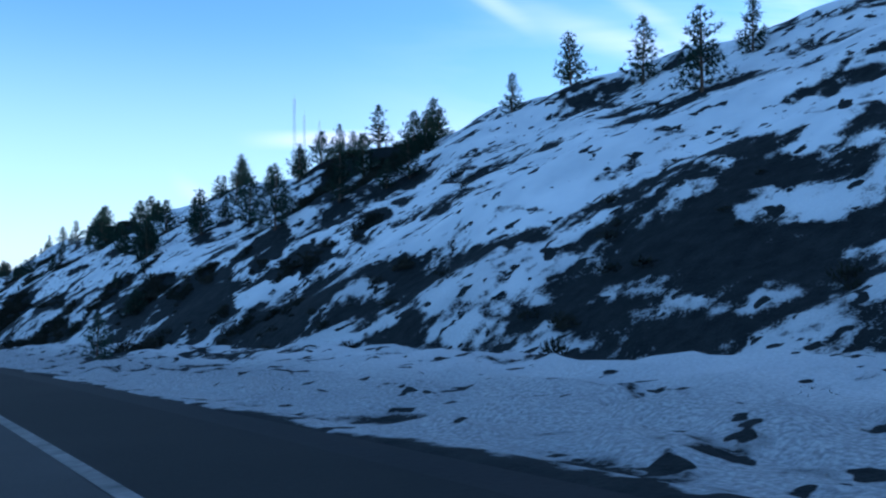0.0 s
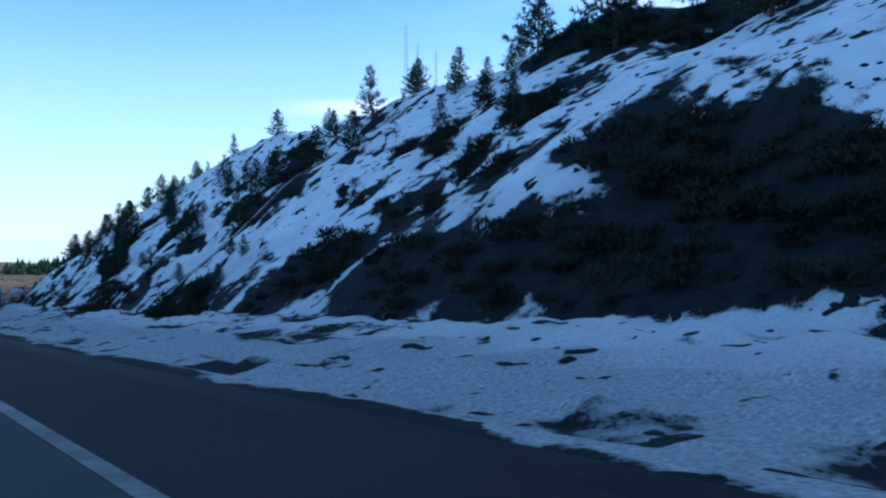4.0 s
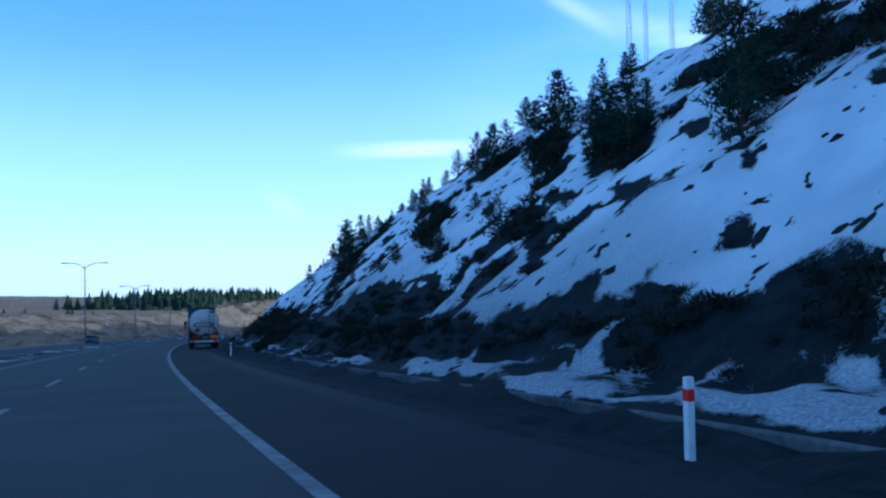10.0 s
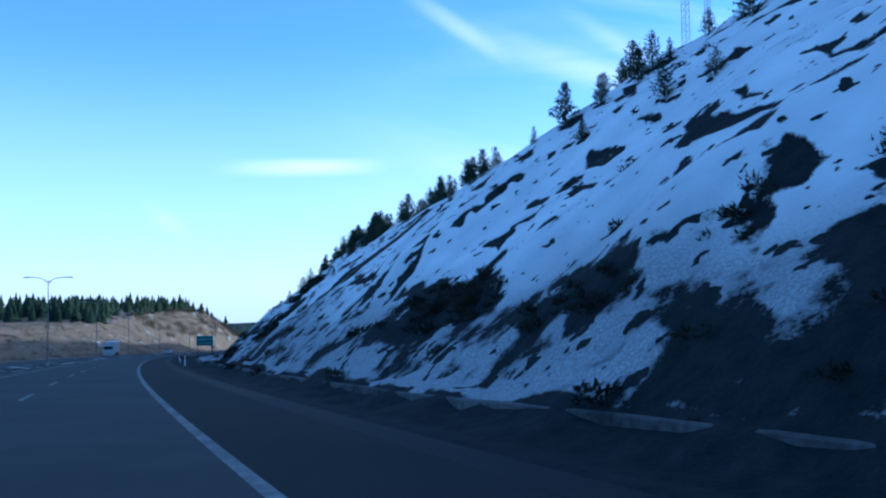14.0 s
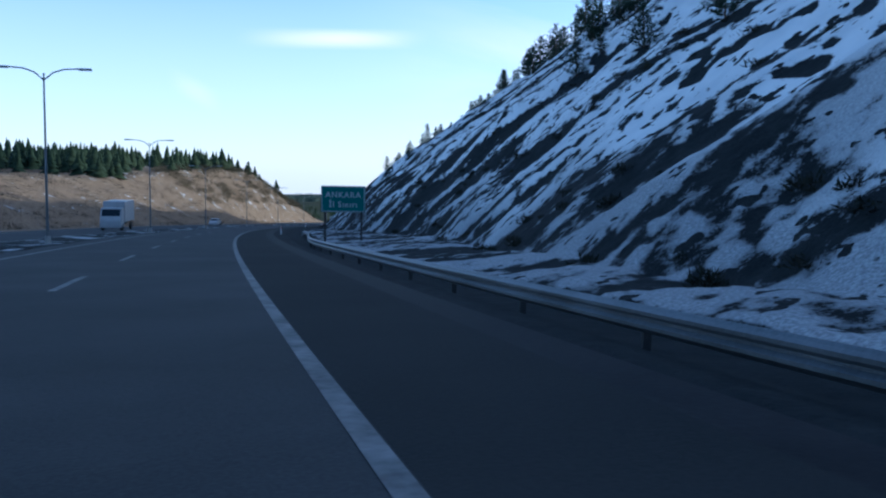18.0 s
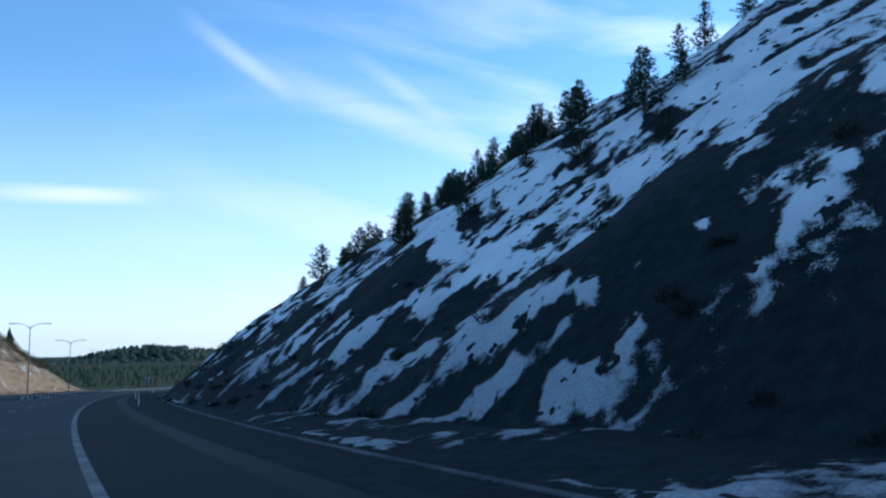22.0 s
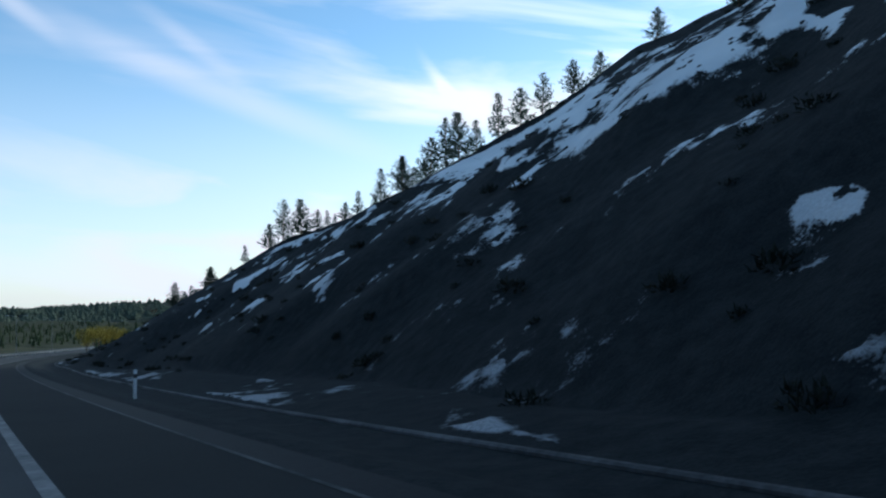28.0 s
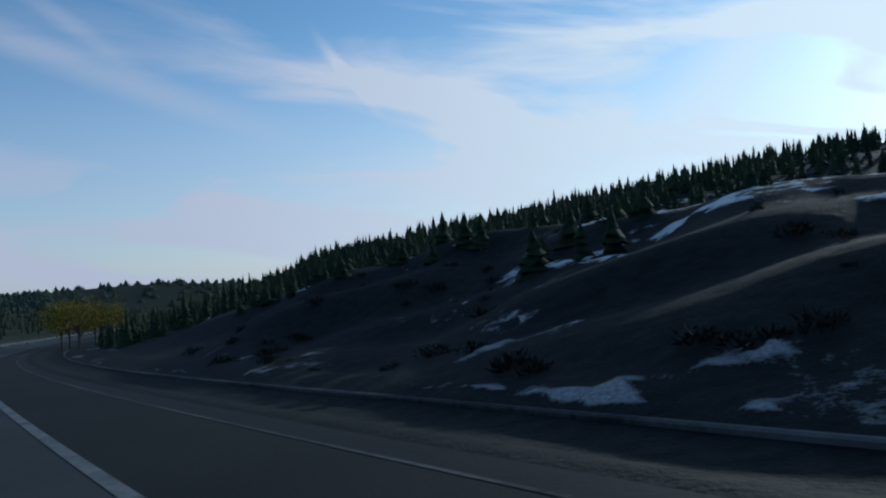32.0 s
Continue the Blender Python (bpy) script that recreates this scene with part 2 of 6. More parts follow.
def surface(name, dark, light, rough=0.8, scale=4.0, fine=40.0, bump=0.2, metal=0.0, per_object=0.0, stretch=(1, 1, 1), spec=0.3):
    """A surface of two tones with variation at two scales, relief and an uneven gloss."""
    m = bpy.data.materials.new(name)
    m.use_nodes = True
    l = m.node_tree.links
    b = m.node_tree.nodes["Principled BSDF"]
    b.inputs["Metallic"].default_value = metal
    b.inputs["Specular IOR Level"].default_value = spec
    tc = node(m, "ShaderNodeTexCoord")
    mp = node(m, "ShaderNodeMapping")
    mp.inputs["Scale"].default_value = stretch
    l.new(tc.outputs["Object"], mp.inputs["Vector"])
    n1, n2 = node(m, "ShaderNodeTexNoise"), node(m, "ShaderNodeTexNoise")
    for n, sc in ((n1, scale), (n2, fine)):
        n.inputs["Scale"].default_value = sc
        n.inputs["Detail"].default_value = 5
        l.new(mp.outputs[0], n.inputs["Vector"])
    add = node(m, "ShaderNodeMath")
    add.operation = "MULTIPLY_ADD"
    add.inputs[1].default_value = 0.45
    l.new(n2.outputs[0], add.inputs[0])
    l.new(n1.outputs[0], add.inputs[2])
    ramp = node(m, "ShaderNodeValToRGB")
    ramp.color_ramp.elements[0].position, ramp.color_ramp.elements[1].position = 0.5, 0.95
    ramp.color_ramp.elements[0].color = (*dark, 1)
    ramp.color_ramp.elements[1].color = (*light, 1)
    l.new(add.outputs[0], ramp.inputs[0])
    colour = ramp.outputs[0]
    if per_object:
        info = node(m, "ShaderNodeObjectInfo")
        hsv = node(m, "ShaderNodeHueSaturation")
        mr = node(m, "ShaderNodeMapRange")
        mr.inputs[3].default_value, mr.inputs[4].default_value = 1 - per_object, 1 + per_object
        l.new(info.outputs["Random"], mr.inputs[0])
        l.new(mr.outputs[0], hsv.inputs["Value"])
        l.new(colour, hsv.inputs["Color"])
        colour = hsv.outputs[0]
    l.new(colour, b.inputs["Base Color"])
    rr = node(m, "ShaderNodeMapRange")
    rr.inputs[3].default_value, rr.inputs[4].default_value = max(rough - 0.12, 0.02), min(rough + 0.12, 1)
    l.new(n1.outputs[0], rr.inputs[0])
    l.new(rr.outputs[0], b.inputs["Roughness"])
    if bump:
        bp = node(m, "ShaderNodeBump")
        bp.inputs["Strength"].default_value = bump
        bp.inputs["Distance"].default_value = 0.02
        l.new(n2.outputs[0], bp.inputs["Height"])
        l.new(bp.outputs[0], b.inputs["Normal"])
    return m


def snowy(name, soil_dark, soil_light):
    """Ground under broken snow: the sheet's own snow depth decides, with a ragged edge."""
    m = bpy.data.materials.new(name)
    m.use_nodes = True
    l = m.node_tree.links
    b = m.node_tree.nodes["Principled BSDF"]
    b.inputs["Roughness"].default_value = 0.9
    b.inputs["Specular IOR Level"].default_value = 0.08
    at = node(m, "ShaderNodeAttribute")
    at.attribute_name = "snow"
    tc = node(m, "ShaderNodeTexCoord")
    big, mid, tiny, speck = (node(m, "ShaderNodeTexNoise") for _ in range(4))
    for n, sc, de in ((big, 0.42, 5), (mid, 1.9, 6), (tiny, 14.0, 5), (speck, 1.25, 2)):
        n.inputs["Scale"].default_value, n.inputs["Detail"].default_value = sc, de
        l.new(tc.outputs["Object"], n.inputs["Vector"])

    def calc(op, x, y):
        k = node(m, "ShaderNodeMath")
        k.operation = op
        for i, v in enumerate((x, y)):
            if isinstance(v, (int, float)):
                k.inputs[i].default_value = v
            else:
                l.new(v, k.inputs[i])
        return k.outputs[0]

    edge = calc("ADD", calc("MULTIPLY", calc("SUBTRACT", mid.outputs[0], 0.5), 1.3), calc("MULTIPLY", calc("SUBTRACT", tiny.outputs[0], 0.5), 0.7))
    edge = calc("ADD", edge, calc("MULTIPLY", calc("SUBTRACT", big.outputs[0], 0.5), 1.3))
    stones = calc("MULTIPLY", calc("MAXIMUM", calc("SUBTRACT", speck.outputs[0], 0.60), 0.0), 14.0)
    cover = calc("SUBTRACT", calc("ADD", at.outputs["Fac"], edge), stones)
    step = node(m, "ShaderNodeMapRange")
    step.inputs[1].default_value, step.inputs[2].default_value = -0.13, 0.13
    l.new(cover, step.inputs[0])
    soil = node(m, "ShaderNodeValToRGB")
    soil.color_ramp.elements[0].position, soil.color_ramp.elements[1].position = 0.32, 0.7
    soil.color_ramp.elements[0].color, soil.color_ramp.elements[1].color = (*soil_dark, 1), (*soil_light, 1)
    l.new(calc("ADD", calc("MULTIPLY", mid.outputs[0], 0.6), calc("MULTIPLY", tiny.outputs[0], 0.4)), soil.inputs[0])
    white = node(m, "ShaderNodeValToRGB")
    white.color_ramp.elements[0].position, white.color_ramp.elements[1].position = 0.3, 0.7
    white.color_ramp.elements[0].color, white.color_ramp.elements[1].color = (0.60, 0.63, 0.65, 1), (0.78, 0.80, 0.80, 1)
    l.new(big.outputs[0], white.inputs[0])
    dirt = node(m, "ShaderNodeAttribute")
    dirt.attribute_name = "dirt"
    grimy = node(m, "ShaderNodeMixRGB")
    grimy.inputs[2].default_value = (0.20, 0.21, 0.22, 1)
    l.new(calc("MULTIPLY", dirt.outputs["Fac"], calc("ADD", calc("MULTIPLY", tiny.outputs[0], 1.2), 0.2)), grimy.inputs[0])
    l.new(white.outputs[0], grimy.inputs[1])
    mx = node(m, "ShaderNodeMixRGB")
    l.new(step.outputs[0], mx.inputs[0])
    l.new(soil.outputs[0], mx.inputs[1])
    l.new(grimy.outputs[0], mx.inputs[2])
    l.new(mx.outputs[0], b.inputs["Base Color"])
    bp = node(m, "ShaderNodeBump")
    bp.inputs["Strength"].default_value, bp.inputs["Distance"].default_value = 0.6, 0.12
    l.new(calc("ADD", calc("MULTIPLY", step.outputs[0], 0.8), calc("ADD", calc("MULTIPLY", mid.outputs[0], 0.8), calc("MULTIPLY", tiny.outputs[0], 0.3))), bp.inputs["Height"])
    l.new(bp.outputs[0], b.inputs["Normal"])
    return m


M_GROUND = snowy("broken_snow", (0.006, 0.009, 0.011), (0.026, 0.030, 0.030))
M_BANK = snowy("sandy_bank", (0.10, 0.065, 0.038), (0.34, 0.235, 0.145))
M_FAR = surface("far_ground", (0.014, 0.022, 0.016), (0.036, 0.042, 0.028), 0.95, 0.02, 0.3, 0.0, spec=0.06)
M_ASPHALT = surface("asphalt", (0.023, 0.025, 0.026), (0.060, 0.061, 0.061), 0.8, 0.3, 30.0, 0.25, stretch=(1, 1, 1), spec=0.12)
M_SHOULDER = surface("shoulder_asphalt", (0.020, 0.022, 0.022), (0.036, 0.037, 0.036), 0.9, 0.25, 22.0, 0.3, spec=0.06)
M_WET = surface("wet_gutter", (0.012, 0.013, 0.015), (0.030, 0.030, 0.031), 0.7, 0.9, 12.0, 0.3, spec=0.04)
M_PAINT = surface("worn_road_paint", (0.045, 0.047, 0.048), (0.22, 0.22, 0.215), 0.7, 1.6, 9.0, 0.15)
M_NEEDLE = surface("pine_needles", (0.012, 0.027, 0.022), (0.040, 0.064, 0.042), 0.75, 1.2, 8.0, 0.0, per_object=0.25, spec=0.06)
M_BARK = surface("pine_bark", (0.05, 0.035, 0.025), (0.16, 0.11, 0.075), 0.9, 3.0, 18.0, 0.5)
M_SCRUB = surface("dark_scrub", (0.010, 0.015, 0.012), (0.040, 0.040, 0.030), 0.9, 0.5, 5.0, 0.0, spec=0.06)
M_YELLOW = surface("yellowed_leaves", (0.16, 0.12, 0.02), (0.42, 0.33, 0.06), 0.8, 0.5, 5.0, 0.0, spec=0.06)
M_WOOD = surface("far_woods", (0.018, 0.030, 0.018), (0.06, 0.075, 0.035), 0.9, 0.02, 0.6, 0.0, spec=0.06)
M_STEEL = surface("galvanised_steel", (0.11, 0.12, 0.125), (0.22, 0.23, 0.24), 0.5, 0.8, 20.0, 0.1, metal=0.85)
M_DULLSTEEL = surface("dull_painted_steel", (0.024, 0.026, 0.028), (0.06, 0.06, 0.06), 0.6, 2.0, 20.0, 0.1, metal=0.3)
M_CONCRETE = surface("old_concrete", (0.22, 0.215, 0.20), (0.42, 0.41, 0.38), 0.85, 0.7, 16.0, 0.4)
M_SIGN = surface("green_sign_sheet", (0.003, 0.095, 0.088), (0.006, 0.13, 0.12), 0.4, 0.6, 12.0, 0.02)
M_SIGNW = surface("white_sign_sheet", (0.27, 0.29, 0.30), (0.42, 0.43, 0.43), 0.45, 0.8, 12.0, 0.02)
M_POSTW = surface("white_plastic", (0.60, 0.60, 0.58), (0.80, 0.80, 0.78), 0.5, 6.0, 40.0, 0.05)
M_RED = surface("red_reflector", (0.40, 0.02, 0.02), (0.65, 0.04, 0.03), 0.3, 6.0, 40.0, 0.0)
M_GREYSIGN = surface("sign_back", (0.25, 0.26, 0.27), (0.38, 0.39, 0.40), 0.5, 2.0, 12.0, 0.05, metal=0.5)


# ---- building blocks ----
def mesh_object(name, verts, faces, material, parent=None, smooth_faces=False):
    me = bpy.data.meshes.new(name)
    me.from_pydata([tuple(map(float, v)) for v in verts], [], faces)
    me.materials.append(material)
    if smooth_faces:
        me.polygons.foreach_set("use_smooth", [True] * len(me.polygons))
    me.update()
    ob = new(name, me)
    if parent:
        ob.parent = parent
    return ob


def part(name, bm, material, parent, label=""):
    me = bpy.data.meshes.new(name)
    bm.normal_update()
    bm.to_mesh(me)
    bm.free()
    me.materials.append(material)
    ob = new(name, me)
    ob.parent = parent
    if label:
        ob["label"] = label
    return ob


def box(size, at=(0, 0, 0), bevel=0.0, turn=None, bm=None):
    b = bm or bmesh.new()
    m = Matrix.Translation(at) @ (turn or Matrix()) @ Matrix.Diagonal((*size, 1))
    r = bmesh.ops.create_cube(b, size=1.0, matrix=m)
    if bevel:
        es = list({e for v in r["verts"] for e in v.link_edges})
        bmesh.ops.bevel(b, geom=es, offset=bevel, segments=2, affect="EDGES", profile=0.6)
    return b


def rod(a, c, r1, r2=None, sides=10, bm=None):
    """A round bar from a to c."""
    b = bm or bmesh.new()
    a, c = Vector(a), Vector(c)
    d = c - a
    m = Matrix.Translation((a + c) / 2) @ d.to_track_quat("Z", "Y").to_matrix().to_4x4()
    bmesh.ops.create_cone(b, cap_ends=True, segments=sides, radius1=r1, radius2=r1 if r2 is None else r2, depth=d.length, matrix=m)
    return b


def thing(name, label, category, at=(0, 0, 0), turn=0.0, group="", kind=""):
    ob = new(name)
    ob.matrix_world = pose(*at, 0, 0, turn)
    return tagged(ob, label, category, group, kind)


def sheet(name, s_list, d_list, height, material, values=None):
    """A ribbon of ground along the road, with named values at its corners."""
    S, D = np.meshgrid(np.asarray(s_list, float), np.asarray(d_list, float), indexing="ij")
    H = height(S, D)
    extra = values(S, D) if values else {}
    if "snow" in extra:
        H = H + 0.14 * smooth(-0.3, 0.5, extra["snow"]) * smooth(4.6, 7.0, abs(D))
    x, y, z = spot(S.ravel(), D.ravel(), H.ravel())
    n, k = S.shape
    idx = np.arange(n * k).reshape(n, k)
    q = np.stack([idx[:-1, :-1], idx[:-1, 1:], idx[1:, 1:], idx[1:, :-1]], -1).reshape(-1, 4)
    me = bpy.data.meshes.new(name)
    me.vertices.add(n * k)
    me.vertices.foreach_set("co", np.stack([x, y, z], 1).astype(np.float32).ravel())
    me.loops.add(q.size)
    me.loops.foreach_set("vertex_index", q.ravel().astype(np.int32))
    me.polygons.add(len(q))
    me.polygons.foreach_set("loop_start", np.arange(0, q.size, 4, dtype=np.int32))
    me.update(calc_edges=True)
    me.polygons.foreach_set("use_smooth", np.ones(len(q), bool))
    for key, v in extra.items():
        a = me.attributes.new(key, "FLOAT", "POINT")
        a.data.foreach_set("value", v.astype(np.float32).ravel())
    me.materials.append(material)
    me.validate()
    return new(name, me)


# ---- ground ----
C_S = np.array([-150, 0, 60, 120, 170, 210, 260, 330, 400, 430, 470, 520, 560, 600, 650, 700, 730, 770, 820, 880, 940, 1900.])
C_UP = np.array([0.25, 0.25, 0.25, 0.45, 0.75, 0.85, 0.85, 0.85, 0.85, 0.85, 0.8, 0.5, 0.2, 0.18, 0.1, -0.05, -0.22, -0.4, -0.4, -0.5, -0.6, -0.7])     # upper face
C_LOW = np.array([0.1, 0.1, -0.25, 0.15, 0.3, 0.35, 0.25, -0.15, -0.1, 0.2, 0.0, -0.1, -0.35, -0.45, -0.6, -0.8, -0.85, -0.8, -0.8, -0.8, -0.8, -0.9])   # foot of the face
C_VERGE = np.array([0.55, 0.55, 0.55, 0.55, 0.5, 0.6, 0.6, 0.05, 0.0, 0.05, -0.15, -0.15, -0.35, -0.45, -0.6, -0.7, -0.7, -0.7, -0.7, -0.8, -0.8, -0.9])


# along the road, to the right of it, height
PINES_A = [(43, 9.0, 2.2), (49, 30.6, 2.8), (50, 29.4, 2.0), (53, 27.5, 3.9), (56, 24.1, 4.1), (59, 39.0, 3.5), (64, 26.8, 1.5), (65, 17.3, 2.0), (69, 39.2, 2.8), (69, 31.5, 2.9), (70, 41.7, 4.1), (72, 40.1, 2.4), (74, 30.3, 4.2), (77, 41.9, 2.0), (79, 42.0, 2.1), (80, 41.1, 3.3), (81, 31.0, 2.5), (81, 28.6, 4.3), (81, 23.1, 1.4), (82, 20.9, 1.5), (82, 39.5, 3.6), (85, 29.5, 2.4), (88, 25.7, 4.0), (92, 26.9, 4.4), (96, 28.5, 3.2), (98, 34.5, 3.0), (98, 29.5, 2.7), (105, 30.5, 3.4), (109, 35.1, 4.0), (109, 30.0, 2.7), (113, 30.8, 3.5), (130, 32.9, 5.6)]
PINES_B = [(136, 41.8, 3.9), (140, 26.9, 1.3), (140, 23.7, 1.4), (141, 41.5, 4.0), (144, 29.3, 2.2), (144, 36.9, 5.8), (147, 26.4, 1.2), (150, 31.6, 2.5), (154, 38.8, 4.8), (154, 30.8, 2.1), (154, 16.3, 1.2), (156, 18.5, 1.3), (159, 23.2, 1.4), (159, 18.7, 1.1), (161, 22.4, 1.2), (164, 29.3, 2.7), (165, 38.7, 3.1), (165, 17.1, 1.2), (167, 21.8, 3.2), (171, 29.4, 3.2), (174, 17.2, 1.9), (174, 19.9, 2.5), (178, 41.8, 2.7), (180, 41.7, 0.9), (181, 29.4, 3.8), (181, 24.1, 1.5), (183, 29.9, 3.2), (183, 23.0, 2.0), (183, 39.7, 4.8), (183, 10.8, 1.0), (184, 15.6, 1.9), (186, 29.1, 3.2)]
PINES_C = [(189, 19.4, 1.4), (191, 22.4, 1.2), (191, 29.7, 2.0), (191, 25.5, 1.3), (192, 24.6, 1.8), (193, 23.1, 2.1), (194, 28.3, 3.4), (195, 17.9, 1.5), (196, 18.5, 3.4), (197, 23.7, 2.6), (198, 17.6, 2.5), (201, 19.4, 3.2), (201, 24.3, 3.0), (202, 31.0, 1.7), (203, 40.9, 0.9), (203, 20.0, 3.7), (207, 40.5, 1.0), (212, 22.0, 4.3), (216, 26.9, 2.6), (217, 15.4, 1.5), (218, 20.0, 1.7), (218, 14.1, 1.6), (222, 21.6, 2.7), (226, 19.7, 3.0), (231, 18.8, 2.9), (233, 25.4, 1.2), (234, 30.5, 3.2), (239, 23.7, 1.4), (241, 29.8, 4.1), (244, 15.9, 1.3), (244, 20.1, 2.9), (244, 16.7, 1.2)]
PINES_D = [(246, 28.4, 2.0), (246, 22.9, 1.1), (250, 12.7, 0.9), (252, 22.9, 1.8), (254, 32.3, 0.9), (257, 13.6, 1.6), (258, 29.8, 3.9), (260, 13.0, 1.6), (262, 21.8, 1.1), (263, 22.6, 1.4), (264, 16.4, 1.0), (265, 25.5, 4.2), (266, 24.3, 3.2), (268, 16.0, 1.7), (268, 14.8, 1.7), (269, 19.2, 2.5), (271, 14.7, 1.5), (275, 24.2, 4.0), (283, 41.0, 4.3), (283, 19.0, 4.5), (286, 28.9, 4.9), (287, 16.1, 2.6), (288, 37.6, 1.9), (290, 18.6, 4.2), (291, 28.0, 4.3), (295, 37.8, 3.6), (297, 15.6, 0.9), (299, 19.6, 3.4), (301, 19.7, 3.3), (301, 21.7, 2.2), (303, 15.2, 2.0), (304, 40.8, 4.1)]
PINES_E = [(308, 22.6, 2.0), (311, 41.3, 3.0), (311, 14.9, 1.5), (311, 20.5, 2.1), (312, 17.4, 1.0), (316, 41.5, 2.9), (316, 15.8, 2.2), (316, 13.9, 1.1), (316, 24.5, 4.0), (321, 39.3, 4.2), (326, 13.3, 1.1), (328, 12.4, 1.9), (333, 36.4, 3.1), (333, 26.3, 3.3), (334, 25.3, 3.5), (334, 12.9, 0.9), (335, 40.2, 2.6), (338, 21.6, 2.2), (340, 15.6, 1.6), (342, 15.6, 2.4), (344, 22.4, 2.2), (349, 17.3, 4.3), (357, 39.7, 3.5), (359, 37.1, 3.4), (363, 21.4, 1.9), (364, 36.6, 2.7), (368, 15.9, 2.0), (371, 23.4, 2.4), (379, 23.5, 3.4), (379, 32.2, 2.3), (379, 21.7, 3.6), (384, 41.9, 3.1)]
PINES_F = [(386, 24.9, 1.8), (389, 39.5, 3.8), (400, 31.5, 1.4), (403, 32.3, 1.9), (404, 24.2, 1.4), (404, 30.7, 1.3), (405, 36.5, 2.2), (407, 23.7, 1.5), (410, 31.1, 2.1), (411, 21.6, 1.1), (415, 27.4, 1.9), (416, 25.5, 1.7), (418, 24.3, 2.4), (419, 22.8, 1.1), (428, 41.8, 1.9), (430, 39.6, 1.6), (431, 38.7, 2.8), (435, 26.0, 1.9), (435, 24.9, 1.6), (436, 23.7, 1.3), (449, 24.1, 1.1), (451, 17.7, 1.0), (466, 39.8, 2.3), (469, 39.2, 2.4), (471, 37.7, 3.6), (474, 36.5, 2.8), (475, 35.7, 2.6), (477, 35.3, 2.1), (477, 40.2, 2.8), (479, 32.1, 2.7), (479, 34.0, 1.9), (479, 24.8, 2.3)]
PINES_G = [(485, 26.3, 1.7), (489, 20.7, 1.9), (500, 39.4, 1.9), (501, 37.1, 2.5), (505, 27.0, 1.5), (506, 30.5, 2.0), (507, 33.1, 2.5), (514, 27.5, 3.5), (514, 40.5, 1.9), (526, 38.7, 4.3), (527, 29.2, 3.4), (540, 40.9, 1.9), (542, 40.2, 2.9), (542, 31.1, 3.1), (551, 29.1, 3.3), (551, 31.2, 2.3), (615, 22.6, 1.3), (615, 19.8, 1.0), (620, 29.6, 0.9), (621, 25.9, 3.2), (621, 28.1, 1.6), (623, 23.5, 2.5), (625, 27.7, 1.6), (625, 26.3, 1.0), (627, 20.7, 1.1), (628, 25.7, 1.8), (629, 20.0, 2.5), (629, 23.5, 1.6), (640, 24.0, 1.9), (646, 26.8, 2.0), (647, 29.5, 1.0), (648, 22.6, 3.1)]
PINES_H = [(655, 34.0, 1.9), (655, 32.9, 2.2), (656, 31.3, 2.0), (664, 30.0, 2.4), (665, 32.4, 2.4), (668, 24.5, 2.9), (672, 24.1, 1.9), (673, 24.1, 2.2), (675, 31.5, 3.6), (676, 22.5, 3.6), (682, 38.7, 3.2), (685, 38.4, 2.5), (689, 30.6, 3.9), (692, 29.7, 1.5), (694, 36.8, 2.9), (694, 32.9, 2.4), (696, 29.8, 2.4), (699, 24.5, 1.2), (720, 38.6, 2.2), (722, 41.5, 1.7), (736, 40.8, 3.0), (739, 40.3, 1.3), (746, 42.0, 1.4), (748, 31.4, 3.3), (749, 41.4, 1.7), (751, 24.2, 1.3), (751, 25.8, 1.4), (757, 40.8, 1.6), (766, 39.7, 2.0), (769, 30.3, 1.2), (791, 40.8, 2.1), (796, 37.5, 2.4)]
PINES_I = [(797, 35.5, 2.8), (797, 33.7, 2.6), (798, 32.5, 3.1), (799, 31.3, 2.2), (801, 31.0, 3.3), (803, 29.7, 2.7), (803, 31.0, 3.5), (804, 27.9, 2.5), (804, 28.9, 1.3), (805, 26.6, 2.4), (813, 34.0, 2.0), (814, 32.4, 3.0), (817, 31.1, 1.4), (819, 30.2, 2.3), (820, 29.4, 1.6), (821, 28.8, 0.9), (822, 28.4, 1.4), (822, 27.5, 1.8), (823, 26.3, 3.1), (824, 24.9, 3.6), (826, 24.1, 2.2), (826, 21.9, 1.6), (826, 17.2, 0.9), (830, 21.6, 0.9), (830, 19.4, 1.3), (831, 19.8, 2.0), (831, 16.6, 2.1), (831, 16.5, 1.0), (831, 19.8, 1.9), (833, 20.8, 0.9), (835, 18.1, 1.4), (837, 18.6, 0.9)]
PINES_J = [(837, 18.1, 0.9)]
ROWS = (PINES_A, PINES_B, PINES_C, PINES_D, PINES_E, PINES_F, PINES_G, PINES_H, PINES_I, PINES_J)

